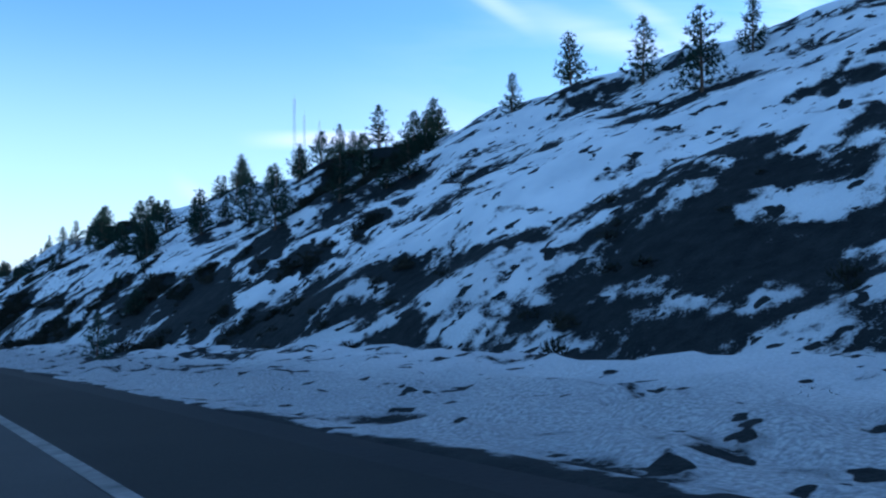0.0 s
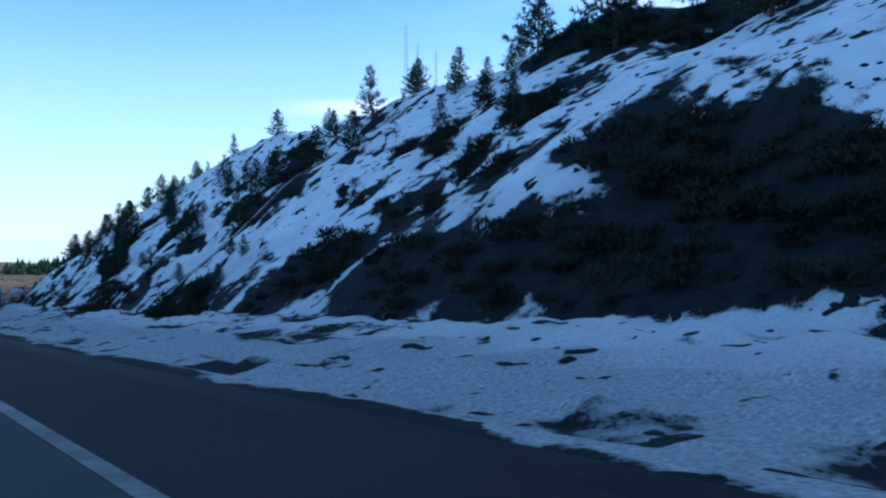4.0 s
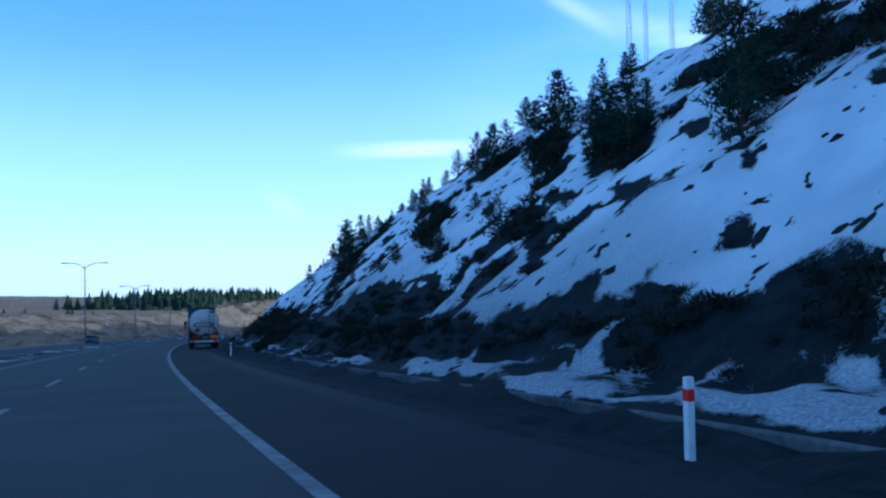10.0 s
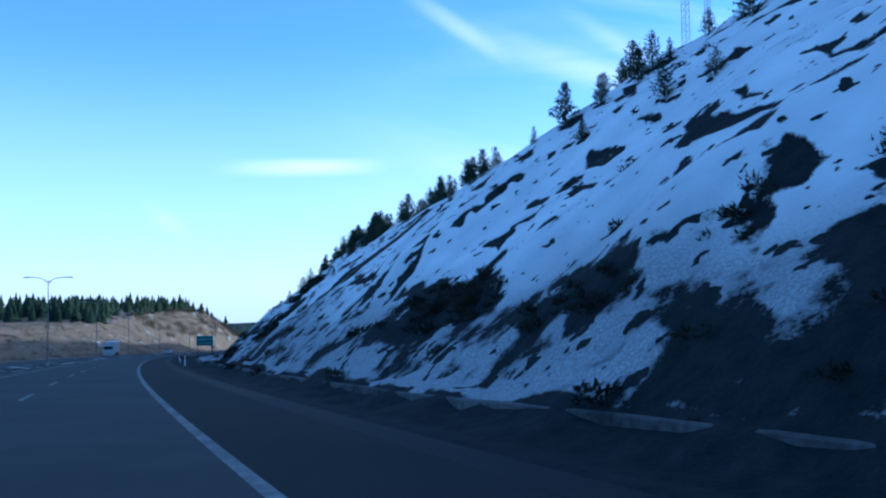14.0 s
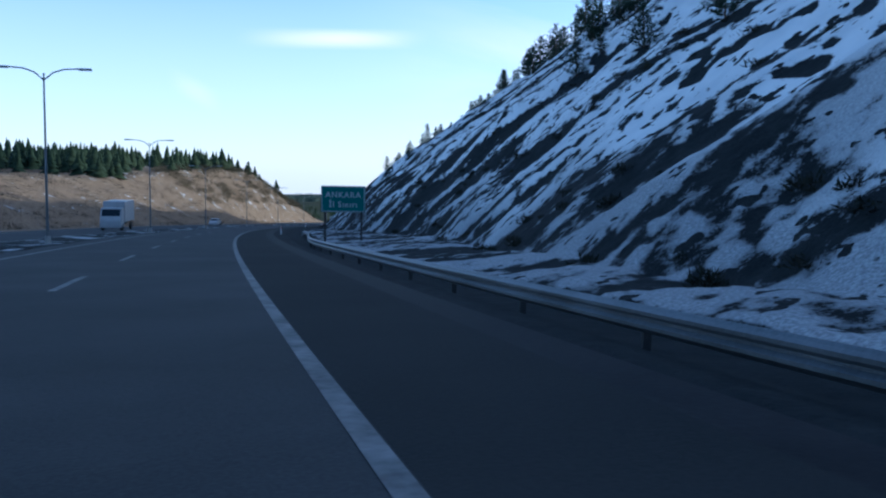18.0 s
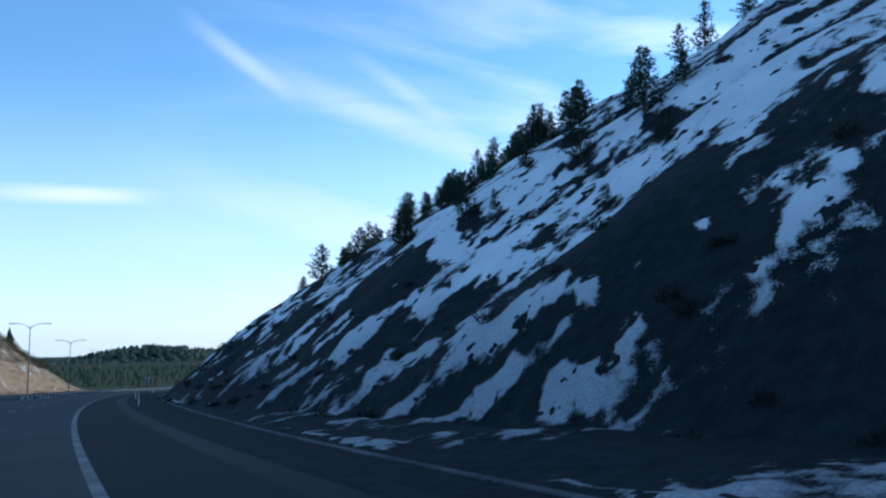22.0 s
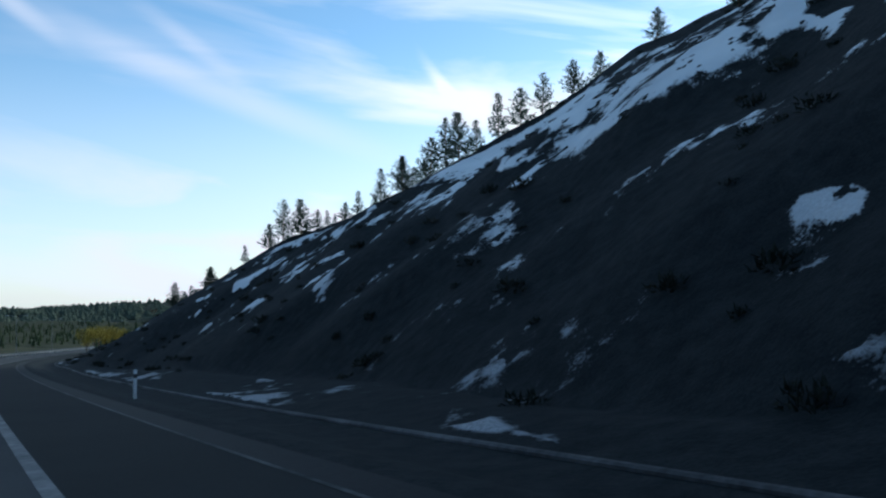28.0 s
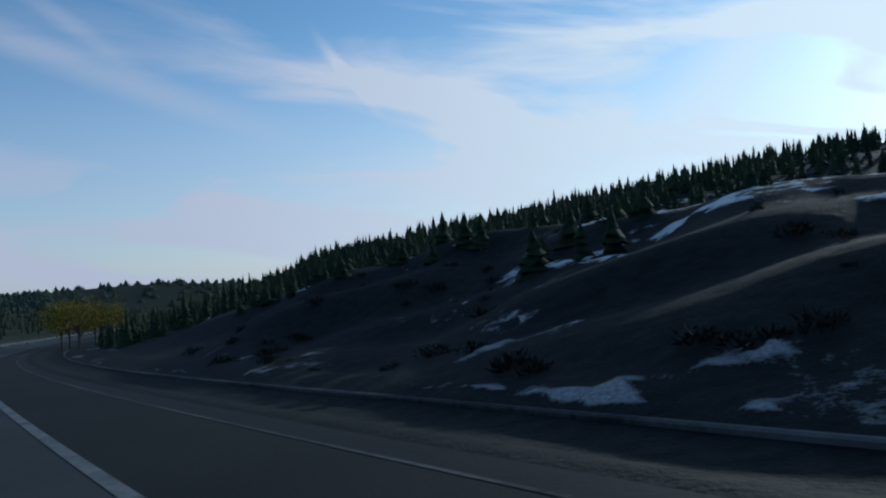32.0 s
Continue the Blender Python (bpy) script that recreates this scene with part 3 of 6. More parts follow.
# thickets of dark scrub, and drifts of snow that stayed: along, across, half length, half width, lean
CHUTES = [(436.4, 7.4, 0.228, 1.3), (161.8, 14.0, 0.45, 0.2)]      # along, across, tilt, half width of the bare strip
THICKET_A = [(39.5, 17.5, 0.6, 1, 0.7), (40.8, 16.9, 0.8, 0.8, 0.7), (42.8, 16.1, 1, 1, -0.2), (43.9, 24.3, 1.1, 1.8, 0.9), (45.1, 21.7, 1.4, 1.4, 0.7), (47.4, 21.2, 1.7, 1.4, 0.9), (47.7, 11.9, 1.9, 4.1, 1.4), (48.3, 17.3, 1.2, 0.8, 0.2), (51.9, 21.1, 0.7, 0.7, 0.2), (57, 22.2, 1.3, 0.7, 0.8), (60.7, 20.1, 3.1, 1.9, 0.5), (62.4, 37.8, 3, 8.1, 0.9), (69.1, 19.5, 3.4, 2.6, 1.5), (70.3, 36.7, 2, 7.4, 0.9), (75.7, 15.2, 2, 1.2, 0.6), (78.8, 19, 1.1, 2.2, 1.1), (79.4, 15, 2.8, 1.2, 0.6), (81.9, 24.2, 1.3, 1.3, 0.4), (82.4, 9.2, 0.9, 0.7, 1.2)]
THICKET_B = [(82.4, 21.6, 1.7, 1, 0.1), (84.9, 9.1, 1.7, 3.6, 1.8), (84.9, 15, 4.2, 5.4, 1.4), (86.1, 21.7, 2.2, 1.2, 1.8), (102.2, 20, 5.1, 0.9, 0.5), (120.2, 19.2, 6.8, 3.6, 1.8), (125.3, 16.3, 6.5, 2, 0.2), (131.1, 14.7, 0.6, 1.4, 0.6), (134, 16.4, 3.2, 1.5, 1), (135.4, 22, 0.9, 2, 0.7), (139.6, 21.2, 1.3, 1.4, 1.6), (141.3, 25, 1.2, 2.8, 0.8), (141.3, 29.1, 1.1, 3.5, 0.6), (143.3, 21.7, 2.1, 0.9, 1.2), (143.8, 39.1, 10, 4.7, 2.6), (144.2, 18, 3.6, 2.3, 0.2), (144.4, 30.2, 1.5, 1.8, 0.5), (145.7, 15.3, 1.4, 0.7, 1.1), (149, 28.2, 1.4, 3.2, 1.1)]
THICKET_C = [(150, 22.7, 1.9, 1.3, 2.1), (153.5, 28.1, 1.5, 2.3, 1.1), (156.3, 14.8, 4.9, 2.7, 2), (169.1, 11.9, 0.7, 3, 0.7), (169.4, 23.3, 4.7, 1.9, 1.6), (170.7, 15.4, 0.7, 0.4, 0.7), (172.2, 15.2, 0.8, 0.4, 0.1), (173, 14, 0.5, 2.7, 1), (173.3, 19.8, 2.3, 0.7, 0.8), (173.8, 17.1, 0.9, 0.6, 0.1), (174.2, 12.7, 1.7, 2.6, 0.9), (179.7, 15.6, 1.3, 0.4, 0.9), (180.1, 9.6, 1.5, 1.5, 2), (181.7, 31.7, 4.2, 7.9, 2.4), (182.2, 14.9, 1.3, 4, 1.3), (183.1, 23.1, 0.4, 0.5, -0), (184.1, 8.4, 1.6, 1.8, 2.6), (185.1, 19.3, 1, 0.2, 3), (191.2, 27.8, 0.7, 1.1, -1.1)]
THICKET_D = [(191.8, 16.6, 0.8, 0.8, -0.9), (192.9, 23.5, 1.3, 2.2, 0.1), (194.2, 10.1, 0.4, 1.2, 0.6), (197.8, 14.2, 0.7, 0.4, 0.7), (199.6, 14.2, 1, 0.9, 0.3), (201.5, 18.9, 4.1, 1.9, 1.4), (202.4, 18.2, 1.1, 0.4, 0.1), (202.5, 20.3, 2, 1.9, 0.5), (203.1, 14.3, 1, 0.4, -2.1), (208.7, 14.6, 1.6, 0.5, 2.5), (213.3, 23.9, 2.7, 4, 0.9), (214.1, 13.2, 1.7, 0.8, -0.8), (214.4, 19.2, 1.2, 1.1, 2.8), (218.2, 16, 1.3, 1, 0.4), (220.8, 12.9, 2.6, 0.5, -1.7), (227.4, 14.1, 1.3, 0.4, 1), (230.4, 12.9, 0.9, 0.3, 0.9), (231.2, 19.4, 1.2, 1.3, 1.2), (231.6, 14.4, 1.8, 0.8, -0.6)]
THICKET_E = [(232, 17.9, 0.6, 0.4, 3), (234.3, 16.3, 1.8, 0.3, -0.2), (236.2, 12.9, 3.7, 1, -1), (240.7, 17.8, 1.3, 0.4, 1.8), (241.8, 22, 1.1, 0.5, -0.4), (242.9, 20.2, 2.2, 0.8, 2.4), (243.3, 12.2, 2.7, 0.9, -0.7), (243.6, 15.3, 2.9, 0.6, -3), (244.3, 16, 1.6, 0.9, 0.6), (248, 11.2, 3.6, 0.7, -2.3), (254.1, 12.7, 0.8, 0.4, 2.5), (258.3, 18.4, 0.9, 0.5, 1.6), (258.5, 12.9, 1.9, 0.3, 0.9), (260.4, 11.6, 1.5, 0.6, -0.4), (260.4, 12.3, 1.9, 0.6, -2.4), (261.7, 21.3, 1.7, 1.3, 1.4), (263.3, 11.1, 2.1, 0.4, -1.1), (264.5, 16.7, 0.9, 0.5, 0.6), (267.2, 14.4, 1.2, 0.7, 0.7)]
THICKET_F = [(273.2, 12.1, 3.3, 1.6, 1.3), (281.4, 11, 5.4, 1.3, -1.9), (288.1, 10.3, 1, 0.6, -0), (289.9, 9.9, 1.4, 0.6, 0.1), (292.9, 22.9, 6.9, 3.8, 2.4), (293, 12.5, 1, 0.4, 0.6), (294.3, 9.7, 2.6, 0.6, 1.2), (294.3, 14.2, 1.2, 0.7, -0.2), (295, 30.3, 2.5, 4, 1.8), (297.4, 12.8, 1.7, 0.7, 1.3), (297.7, 21.1, 1, 0.8, 1.4), (299.9, 15.5, 2.7, 1.9, 2.4), (300, 9.9, 4.1, 1.5, 2.7), (301.9, 20.9, 2.9, 3.1, 1.7), (304, 12.3, 3.7, 0.8, 0.8), (304.2, 14.5, 1.9, 0.6, 0.2), (308.2, 9.6, 7, 1.3, 1.5), (311.8, 11.9, 6, 0.9, 1.3), (314.8, 23.3, 2.4, 6, 2.1)]
THICKET_G = [(319.8, 10, 1.2, 0.5, 0.7), (321.7, 9.8, 1.4, 0.6, 0.2), (322.3, 18.3, 3.6, 4.9, 3), (323.1, 14.2, 0.6, 0.5, 1), (323.2, 11.5, 1.3, 0.7, -0.2), (324.9, 13.1, 0.8, 0.8, 1.3), (325.4, 15.7, 1.1, 1.2, 1.5), (325.7, 9.6, 2.2, 1.1, 2.2), (329, 15.5, 1.5, 0.8, 1.8), (329.4, 13.4, 1.4, 1.1, 1.3), (330.4, 9.8, 3.3, 1.3, 1.6), (330.7, 17.3, 0.6, 0.5, 1.3), (331.8, 27.2, 5.1, 3.5, 1.9), (334.5, 13.3, 1.5, 0.5, 1.7), (334.8, 18.5, 0.9, 0.8, 2), (336.2, 9.5, 5.2, 2.4, 3), (337.6, 22.1, 1.7, 0.6, 1), (340.3, 14.5, 2.3, 0.5, -2.6), (341.3, 13.1, 2.2, 0.3, 1.9)]
THICKET_H = [(351.1, 19.6, 4.9, 6, 2.6), (357.5, 10.8, 12.4, 1.9, -2.3), (367.7, 9.7, 1.4, 1.1, 1.1), (369.8, 9.5, 1.9, 1.3, 1.2), (369.9, 12.1, 1.3, 0.4, 2.2), (373.9, 10.1, 1.9, 1.1, 1.1), (375.9, 9.5, 2.3, 1, 1.1), (378.8, 12.3, 1.2, 0.5, 0.3), (379.6, 14.3, 0.9, 0.4, 1.7), (380, 19.2, 0.9, 0.4, -0.8), (381.9, 10.4, 1.2, 1.8, 1.2), (385, 13.6, 0.8, 0.6, -0), (388.1, 12.3, 0.8, 1, -0.3), (388.8, 20.4, 1.5, 0.6, 3), (391.8, 10.6, 2.5, 0.9, 0.6), (402.9, 11.6, 4.7, 1.5, 1.3), (435.1, 8.1, 0.5, 1.1, 0.7), (442.1, 13.3, 0.9, 0.3, 3), (444.8, 11.6, 1.7, 0.8, -0.3)]
THICKET_I = [(449.7, 14.9, 1.2, 0.5, 1.7), (450.4, 12, 3.3, 1.5, 1.2), (452, 13.9, 0.9, 0.3, -0.8), (452.3, 18.9, 0.6, 0.8, 1.4), (453, 8.8, 2.9, 0.8, 0.5), (453.9, 14.9, 0.7, 0.6, 0.1), (462.6, 7.5, 0.8, 0.4, 0.8), (466.2, 10.9, 1.3, 0.8, 2.2), (466.4, 7.4, 1.5, 0.6, 2.1), (467, 19.2, 1.9, 5.1, 2.6), (468.4, 12.9, 1.3, 0.9, 1.6), (471, 12.9, 1.7, 0.5, 0.4), (473.1, 11.8, 2.2, 0.8, 2.1), (479.8, 12.9, 3.2, 1.2, 1.2), (480.4, 18.8, 2.6, 0.8, 1.3), (480.9, 22.4, 1.4, 0.5, 1.9), (484.2, 11.9, 4.9, 1, 2.4), (485.5, 17.4, 2.7, 0.8, 1.4), (489.8, 15, 2.1, 0.8, 0.8)]
THICKET_J = [(491, 21.9, 1.4, 1.2, 1.1), (493.9, 17.9, 2, 0.6, 2.2)]
THICKETS = THICKET_A + THICKET_B + THICKET_C + THICKET_D + THICKET_E + THICKET_F + THICKET_G + THICKET_H + THICKET_I + THICKET_J
DRIFT_A = [(76.8, 17.6, 0.6, 0.7, -1), (79.8, 17.5, 1.4, 1.4, 1.1), (87.6, 18.2, 1.4, 1, -0.4), (139.9, 18.1, 0.6, 2.8, 0.5), (435.8, 9.8, 0.7, 0.9, 0.5), (435.9, 11.3, 0.8, 1.4, 0.5), (444.7, 13, 1.9, 0.9, 2.5), (448, 9.7, 2.5, 0.8, 1), (465, 9.1, 1.1, 0.5, 2.3), (467.9, 9.5, 1.6, 0.6, 2.5), (470.1, 11.6, 1.9, 0.6, 2.3), (481, 11.4, 3.2, 0.4, -0.9), (562.9, 16.3, 0.6, 0.4, -1.2), (564.3, 15.5, 0.7, 0.4, -1.6), (566, 17.7, 1, 0.4, 0.5), (566.4, 14.5, 1.6, 0.3, -3), (566.4, 20.4, 1.4, 0.6, 1.3), (569.2, 20.1, 1.3, 0.6, -1.1), (570.1, 24.7, 1, 1.5, 1.8)]
DRIFT_B = [(571.2, 14.5, 1.8, 0.4, -3), (571.2, 17, 1.8, 0.4, -1.7), (573.6, 18.4, 1.7, 0.9, -0.8), (573.8, 23, 0.6, 1.1, -1.6), (574.4, 20.1, 0.8, 0.5, 0.3), (575.3, 24.1, 1.1, 0.9, 1.2), (576.9, 16.3, 0.5, 0.6, -0.4), (585.9, 13, 1.3, 0.3, 0.1), (586.4, 15.8, 1.1, 0.5, -0.9), (588.3, 18.2, 0.5, 1.3, 0.1), (588.7, 13, 1.7, 0.3, 0.8), (590.4, 31.6, 1.2, 1.3, 0), (591.3, 20.7, 0.8, 0.5, -0.6), (594.1, 23.5, 1.1, 0.6, 2.9), (594.2, 17.8, 1.5, 0.7, 1.9), (595.8, 16.9, 1.2, 0.5, -2), (596.7, 22.3, 1.3, 0.4, 2.2), (596.9, 20.5, 1.1, 0.3, -0.2), (598.5, 18.4, 0.5, 0.7, 1.2)]
DRIFT_C = [(599.2, 25, 1.5, 1, 2.7), (601.6, 16.6, 0.9, 0.8, -0.6), (604.9, 12.4, 1.5, 0.3, -3), (605.2, 13.5, 0.5, 1, 1.2), (605.4, 16.3, 0.7, 0.4, -1.1), (607.4, 14.4, 1.4, 0.3, -0.1), (607.8, 12.8, 0.7, 0.5, 2.9), (609.3, 11.8, 0.6, 0.6, -1.2), (609.4, 32.3, 3.1, 3.1, 1.8), (610.1, 14.2, 1.8, 0.3, -0.9), (612.9, 25.3, 1.4, 4.8, 1.1), (613.4, 13.9, 2.5, 0.7, 2.2), (615.8, 21.3, 1.7, 0.7, 2.1), (618.3, 27.4, 2.1, 1.1, 0.3), (618.8, 12.8, 2.1, 0.6, -2.8), (620.3, 17, 2.5, 1.1, -0.2), (622, 25.4, 1.6, 0.5, -0.4), (622.3, 15.5, 2.7, 0.5, -2.1), (625.5, 12.9, 1.1, 1.3, -0.9)]
DRIFT_D = [(627.5, 23.9, 2.9, 0.7, 1.2), (629.4, 13.4, 1, 0.5, 0.9), (630.7, 10.8, 0.7, 0.4, -1.2), (631, 13.2, 1.2, 0.5, 1), (632, 19.5, 2.9, 2.2, 2.8), (636.7, 12.9, 1.1, 0.4, -1.6), (637.1, 23.5, 1.2, 4.2, 1), (637.2, 16.4, 0.5, 0.8, 1.1), (643.5, 17.9, 0.9, 0.9, 1.8), (644.8, 28.7, 1.5, 6.8, 1.2), (646.1, 12.8, 0.9, 0.4, -0.5), (647.3, 25, 2.7, 1.6, -0.3), (649.8, 17, 1.5, 0.7, 0.7), (655, 23.4, 2.2, 0.9, -2.2), (657.8, 14.1, 0.7, 0.4, 1.9), (658, 15.2, 0.7, 0.5, 0.9), (658.1, 18.3, 1.7, 0.8, 2.7), (660.2, 14.9, 0.6, 1, 1.8), (663.2, 14.8, 2.1, 0.3, -0.9)]
DRIFT_E = [(663.7, 16.4, 1.1, 0.6, -0.1), (664.8, 15.3, 1, 0.8, -0.2), (666.8, 13.6, 0.5, 0.7, 0.1), (668.6, 23.1, 1.1, 1, 1), (672.3, 17.6, 1.6, 1.1, -1.9), (675, 24, 1.4, 1.7, 1), (675.1, 15, 1.2, 0.6, -0.6), (683.7, 13.6, 1.1, 0.4, 1.1), (690, 16.5, 1.2, 0.9, 3), (691, 12.8, 0.5, 0.6, 0.8), (691, 27.4, 0.5, 3.1, 2.7), (693.5, 11.9, 0.9, 0.9, 0.7), (696.8, 20.4, 0.9, 0.6, -1.7), (700.3, 17.8, 0.8, 0.7, -1.2), (702.1, 23.8, 3.1, 2.8, 2.2), (703.8, 18.2, 2.2, 5.1, 2.1), (704.2, 16, 1.1, 0.9, 0.1), (705.2, 14.1, 0.9, 0.5, 0.2), (750.7, 11.7, 0.6, 0.5, 0.9)]
DRIFT_F = [(752.8, 18.8, 1.1, 0.8, 2), (756.9, 13.9, 0.9, 0.3, 3), (760.4, 23.6, 1.5, 3.7, 1), (762.1, 27.7, 1.7, 2.5, 1.4), (763.4, 23.1, 0.5, 3, 2), (766.5, 24.4, 1.1, 0.9, 0.5), (769.9, 23.6, 1.3, 1.1, 0.3), (776.3, 20.6, 0.7, 1.1, 0.2), (778.8, 24.7, 1.5, 1.1, 0.4), (779.5, 21.7, 0.9, 0.5, -0.3), (787.8, 32.8, 1.1, 3.5, 0.8), (788.3, 17.1, 0.9, 1.6, 1.7), (788.7, 31.7, 2.4, 1, -0.7), (789, 25.2, 0.5, 3.1, 0.9), (790.1, 16.8, 0.7, 0.5, 1.5), (792, 20.7, 0.6, 0.4, 0.2), (793.1, 29, 2.8, 2.4, 0.5), (799.3, 16.3, 1, 1.4, 1.8), (802.7, 20.4, 1, 0.6, 0)]
DRIFT_G = [(805, 25.7, 0.8, 0.5, -2), (805.3, 14.5, 0.7, 0.3, 2.6), (805.4, 16.9, 1, 1.2, 1.3), (806.2, 23.4, 0.7, 0.8, -0.9), (808.5, 14.5, 1.4, 0.3, 1.3), (810.4, 17.9, 1.4, 0.4, -0.1), (812.7, 21, 0.5, 1.3, 0.8), (813.2, 18.5, 0.8, 0.4, 3), (813.3, 19.7, 1.3, 0.6, -0), (813.5, 15.1, 0.5, 0.6, -0.5), (814.4, 27.5, 1.2, 2.9, 0.2), (816.9, 16.6, 0.5, 0.5, -0.4), (817.9, 24.8, 1.4, 0.9, -0.2), (820.4, 12, 0.8, 0.3, -0.8), (841.9, 15.4, 0.6, 0.5, -1.7)]
DRIFT_H = [(306.5, 14.4, 2.6, 1.1, 0.4), (310.5, 14.4, 2.4, 1, 0.4), (314.5, 14, 2.2, 0.9, 0.4), (317.5, 12.8, 1.6, 0.6, 0.4), (168.6, 18.2, 1.6, 0.8, 0.6), (160.8, 16.9, 1.5, 0.6, 0.8), (168, 15.8, 1.6, 0.5, 0.6), (155, 17.8, 1.6, 0.7, 0.8),
           (652.6, 13.6, 0.79, 0.35, 0.8), (650.4, 12.4, 0.66, 0.28, 0.6), (649.8, 9.8, 0.66, 0.24, 0.5), (650.6, 8.9, 0.73, 0.28, 0.2), (664.9, 11.2, 0.59, 0.21, 0.5), (658.9, 17.2, 0.92, 0.42, 0.9), (653.4, 15.4, 0.79, 0.42, 0.8), (656.4, 11.3, 0.4, 0.21, 0.3),
           (817, 16.6, 1.3, 0.5, 0.4), (814, 15.4, 1.5, 0.5, 0.3), (813.4, 16.2, 0.9, 0.4, 0.3), (813.3, 18.5, 1.3, 0.6, 0.5), (823.8, 12.4, 0.9, 0.3, 0.3)]
DRIFTS = DRIFT_A + DRIFT_B + DRIFT_C + DRIFT_D + DRIFT_E + DRIFT_F + DRIFT_G + DRIFT_H


def cover(S, D):
    toe = np.interp(S, P_S, P_TOE)
    up = np.interp(S, C_S, C_UP)
    low_ = np.interp(S, C_S, C_LOW)
    verge = np.interp(S, C_S, C_VERGE)
    start = np.interp(S, [-100, 120, 170, 270, 300, 345, 420, 450, 560, 700], [4, 4, 1.0, 1.0, 0.2, 0.4, 2.2, 2.0, 5, 7])
    k = smooth(toe + start, toe + start + 4.2, D + 2.2 * fbm(S / 7, D / 4, 9.0, 3))
    base = low_ + (up - low_) * k
    base = verge + (base - verge) * smooth(toe - 3.0, toe + 1.5, D + 1.2 * wave(S, D, 4, 3.3))
    ditched = smooth(180, 205, S)
    rim = 4.1 + (np.interp(S, [180, 215, 255, 285], [4.6, 8.6, 8.8, 7.5]) - 4.1) * ditched
    base = base - 1.6 * (1 - smooth(rim - 0.25, rim + 0.5, D + 0.25 * wave(S, D, 5, 1.0)))
    # patches drawn out along the slope, further on down it
    along = 0.75 * fbm(S / 3.0 + D / 9, D / 1.7, 1.0) + 0.45 * fbm(S / 8.0 + D / 14, D / 3.6, 8.0, 3)
    lean = S + 0.8 * (D - toe)
    down = fbm(lean / 1.7, D / 7.0 + S / 30, 2.0)
    k2 = smooth(430, 500, S) * (1 - smooth(610, 680, S))
    pat = along * (1 - 0.75 * k2) + down * (0.25 + 0.75 * k2) + 0.42 * fbm(S / 0.9, D / 0.6, 3.0, 2)
    snow = base + pat * (0.80 - 0.34 * smooth(0.5, 0.7, up) * k)
    # low bushes half buried on the upper face
    dots = fbm(S / 1.5 - D / 3, D / 0.9, 12.0, 2)
    snow = snow - 1.5 * smooth(0.42, 0.62, dots) * k * smooth(100, 200, S) * (1 - smooth(520, 600, S))
    # bare ground under the pines, their shadows put in as missing snow too
    for row in ROWS:
        for ps, pd, tall in row:
            e = ((S - ps + 0.2 * tall) / (0.50 * tall)) ** 2 + ((D - pd + 0.10 * tall) / (0.23 * tall)) ** 2
            snow = snow - 1.2 * np.exp(-e)
    warp_s, warp_d = 0.9 * fbm(S / 1.6, D / 1.3, 21.0, 3), 0.7 * fbm(S / 1.5, D / 1.2, 23.0, 3)
    for kind, amount in ((THICKETS, -1.5), (DRIFTS, 1.5)):
        for ps, pd, rs, rd, lean_ in kind:
            near = (abs(S - ps) < 3 * rs + 3 * abs(lean_) * rd) & (abs(D - pd) < 3 * rd)
            ds, dd = (S + warp_s)[near] - ps, (D + warp_d)[near] - pd
            snow[near] += amount * np.exp(-(((ds - lean_ * dd) / rs) ** 2 + (dd / rd) ** 2) ** 2)
    # bare strips beside the drain chutes
    for cs, cd, tilt, half in CHUTES:
        snow = snow - 1.8 * np.exp(-(((S - cs - tilt * (D - cd)) / half) ** 4)) * smooth(cd - 0.5, cd + 1.0, D)
    # a broken line of old snow along the lip of the ditch
    snow = snow + np.exp(-((D - rim - 0.25) / 0.45) ** 2) * ditched * (0.75 - 0.4 * smooth(250, 300, S) + 0.7 * fbm(S / 7, S * 0, 5.0, 2))
    dirt = (1 - smooth(5.5, 13, D)) * 0.85 + 0.55 * (1 - smooth(toe - 1, toe + 8, D + 3 * fbm(S / 6, D / 4, 14.0, 3)))
    dirt = dirt + 0.5 * smooth(270, 330, S) * (1 - smooth(toe + 1, toe + 6, D + 2 * fbm(S / 5, D / 3, 15.0, 3)))
    return {"snow": snow, "dirt": np.clip(dirt, 0, 1)}


s_fine = np.concatenate([np.arange(-120, 0, 3.0), np.arange(0, 900, 0.7), np.arange(900, 1500, 6.0)])
d_right = np.concatenate([[3.95, 4.3, 4.7], np.arange(5.1, 44, 0.46), np.arange(44, 60, 1.6), np.arange(60, 330, 9.0)])
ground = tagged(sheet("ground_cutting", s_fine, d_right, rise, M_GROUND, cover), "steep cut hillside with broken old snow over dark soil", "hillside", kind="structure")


def cover_left(S, D):
    v = 0.5 * wave(S, D, 5.0, 2.0) + 0.4 * wave(S, D, 1.7, 6.0)
    return {"snow": -0.5 + v * 0.6 + 0.08 * smooth(640, 760, S), "dirt": 0 * S}


d_left = np.concatenate([np.arange(-300, -60, 10.0), np.arange(-60, -24, 1.2), [-23.0, -22.0]])
bank_ground = tagged(sheet("ground_bank", np.arange(-120, 906, 3.0), d_left, rise, M_BANK, cover_left), "sandy cut bank with scraps of snow beyond the carriageways", "bank", kind="structure")


M_MEADOW = surface("dull_meadow", (0.022, 0.030, 0.016), (0.07, 0.066, 0.035), 0.95, 0.08, 1.5, 0.3, spec=0.05)
tagged(sheet("ground_meadow", np.arange(905.9, 1500, 4.0), d_left, rise, M_MEADOW), "dull green and brown meadow beside the far carriageway", "meadow", kind="structure")


def flat(S, D):
    return 0 * S


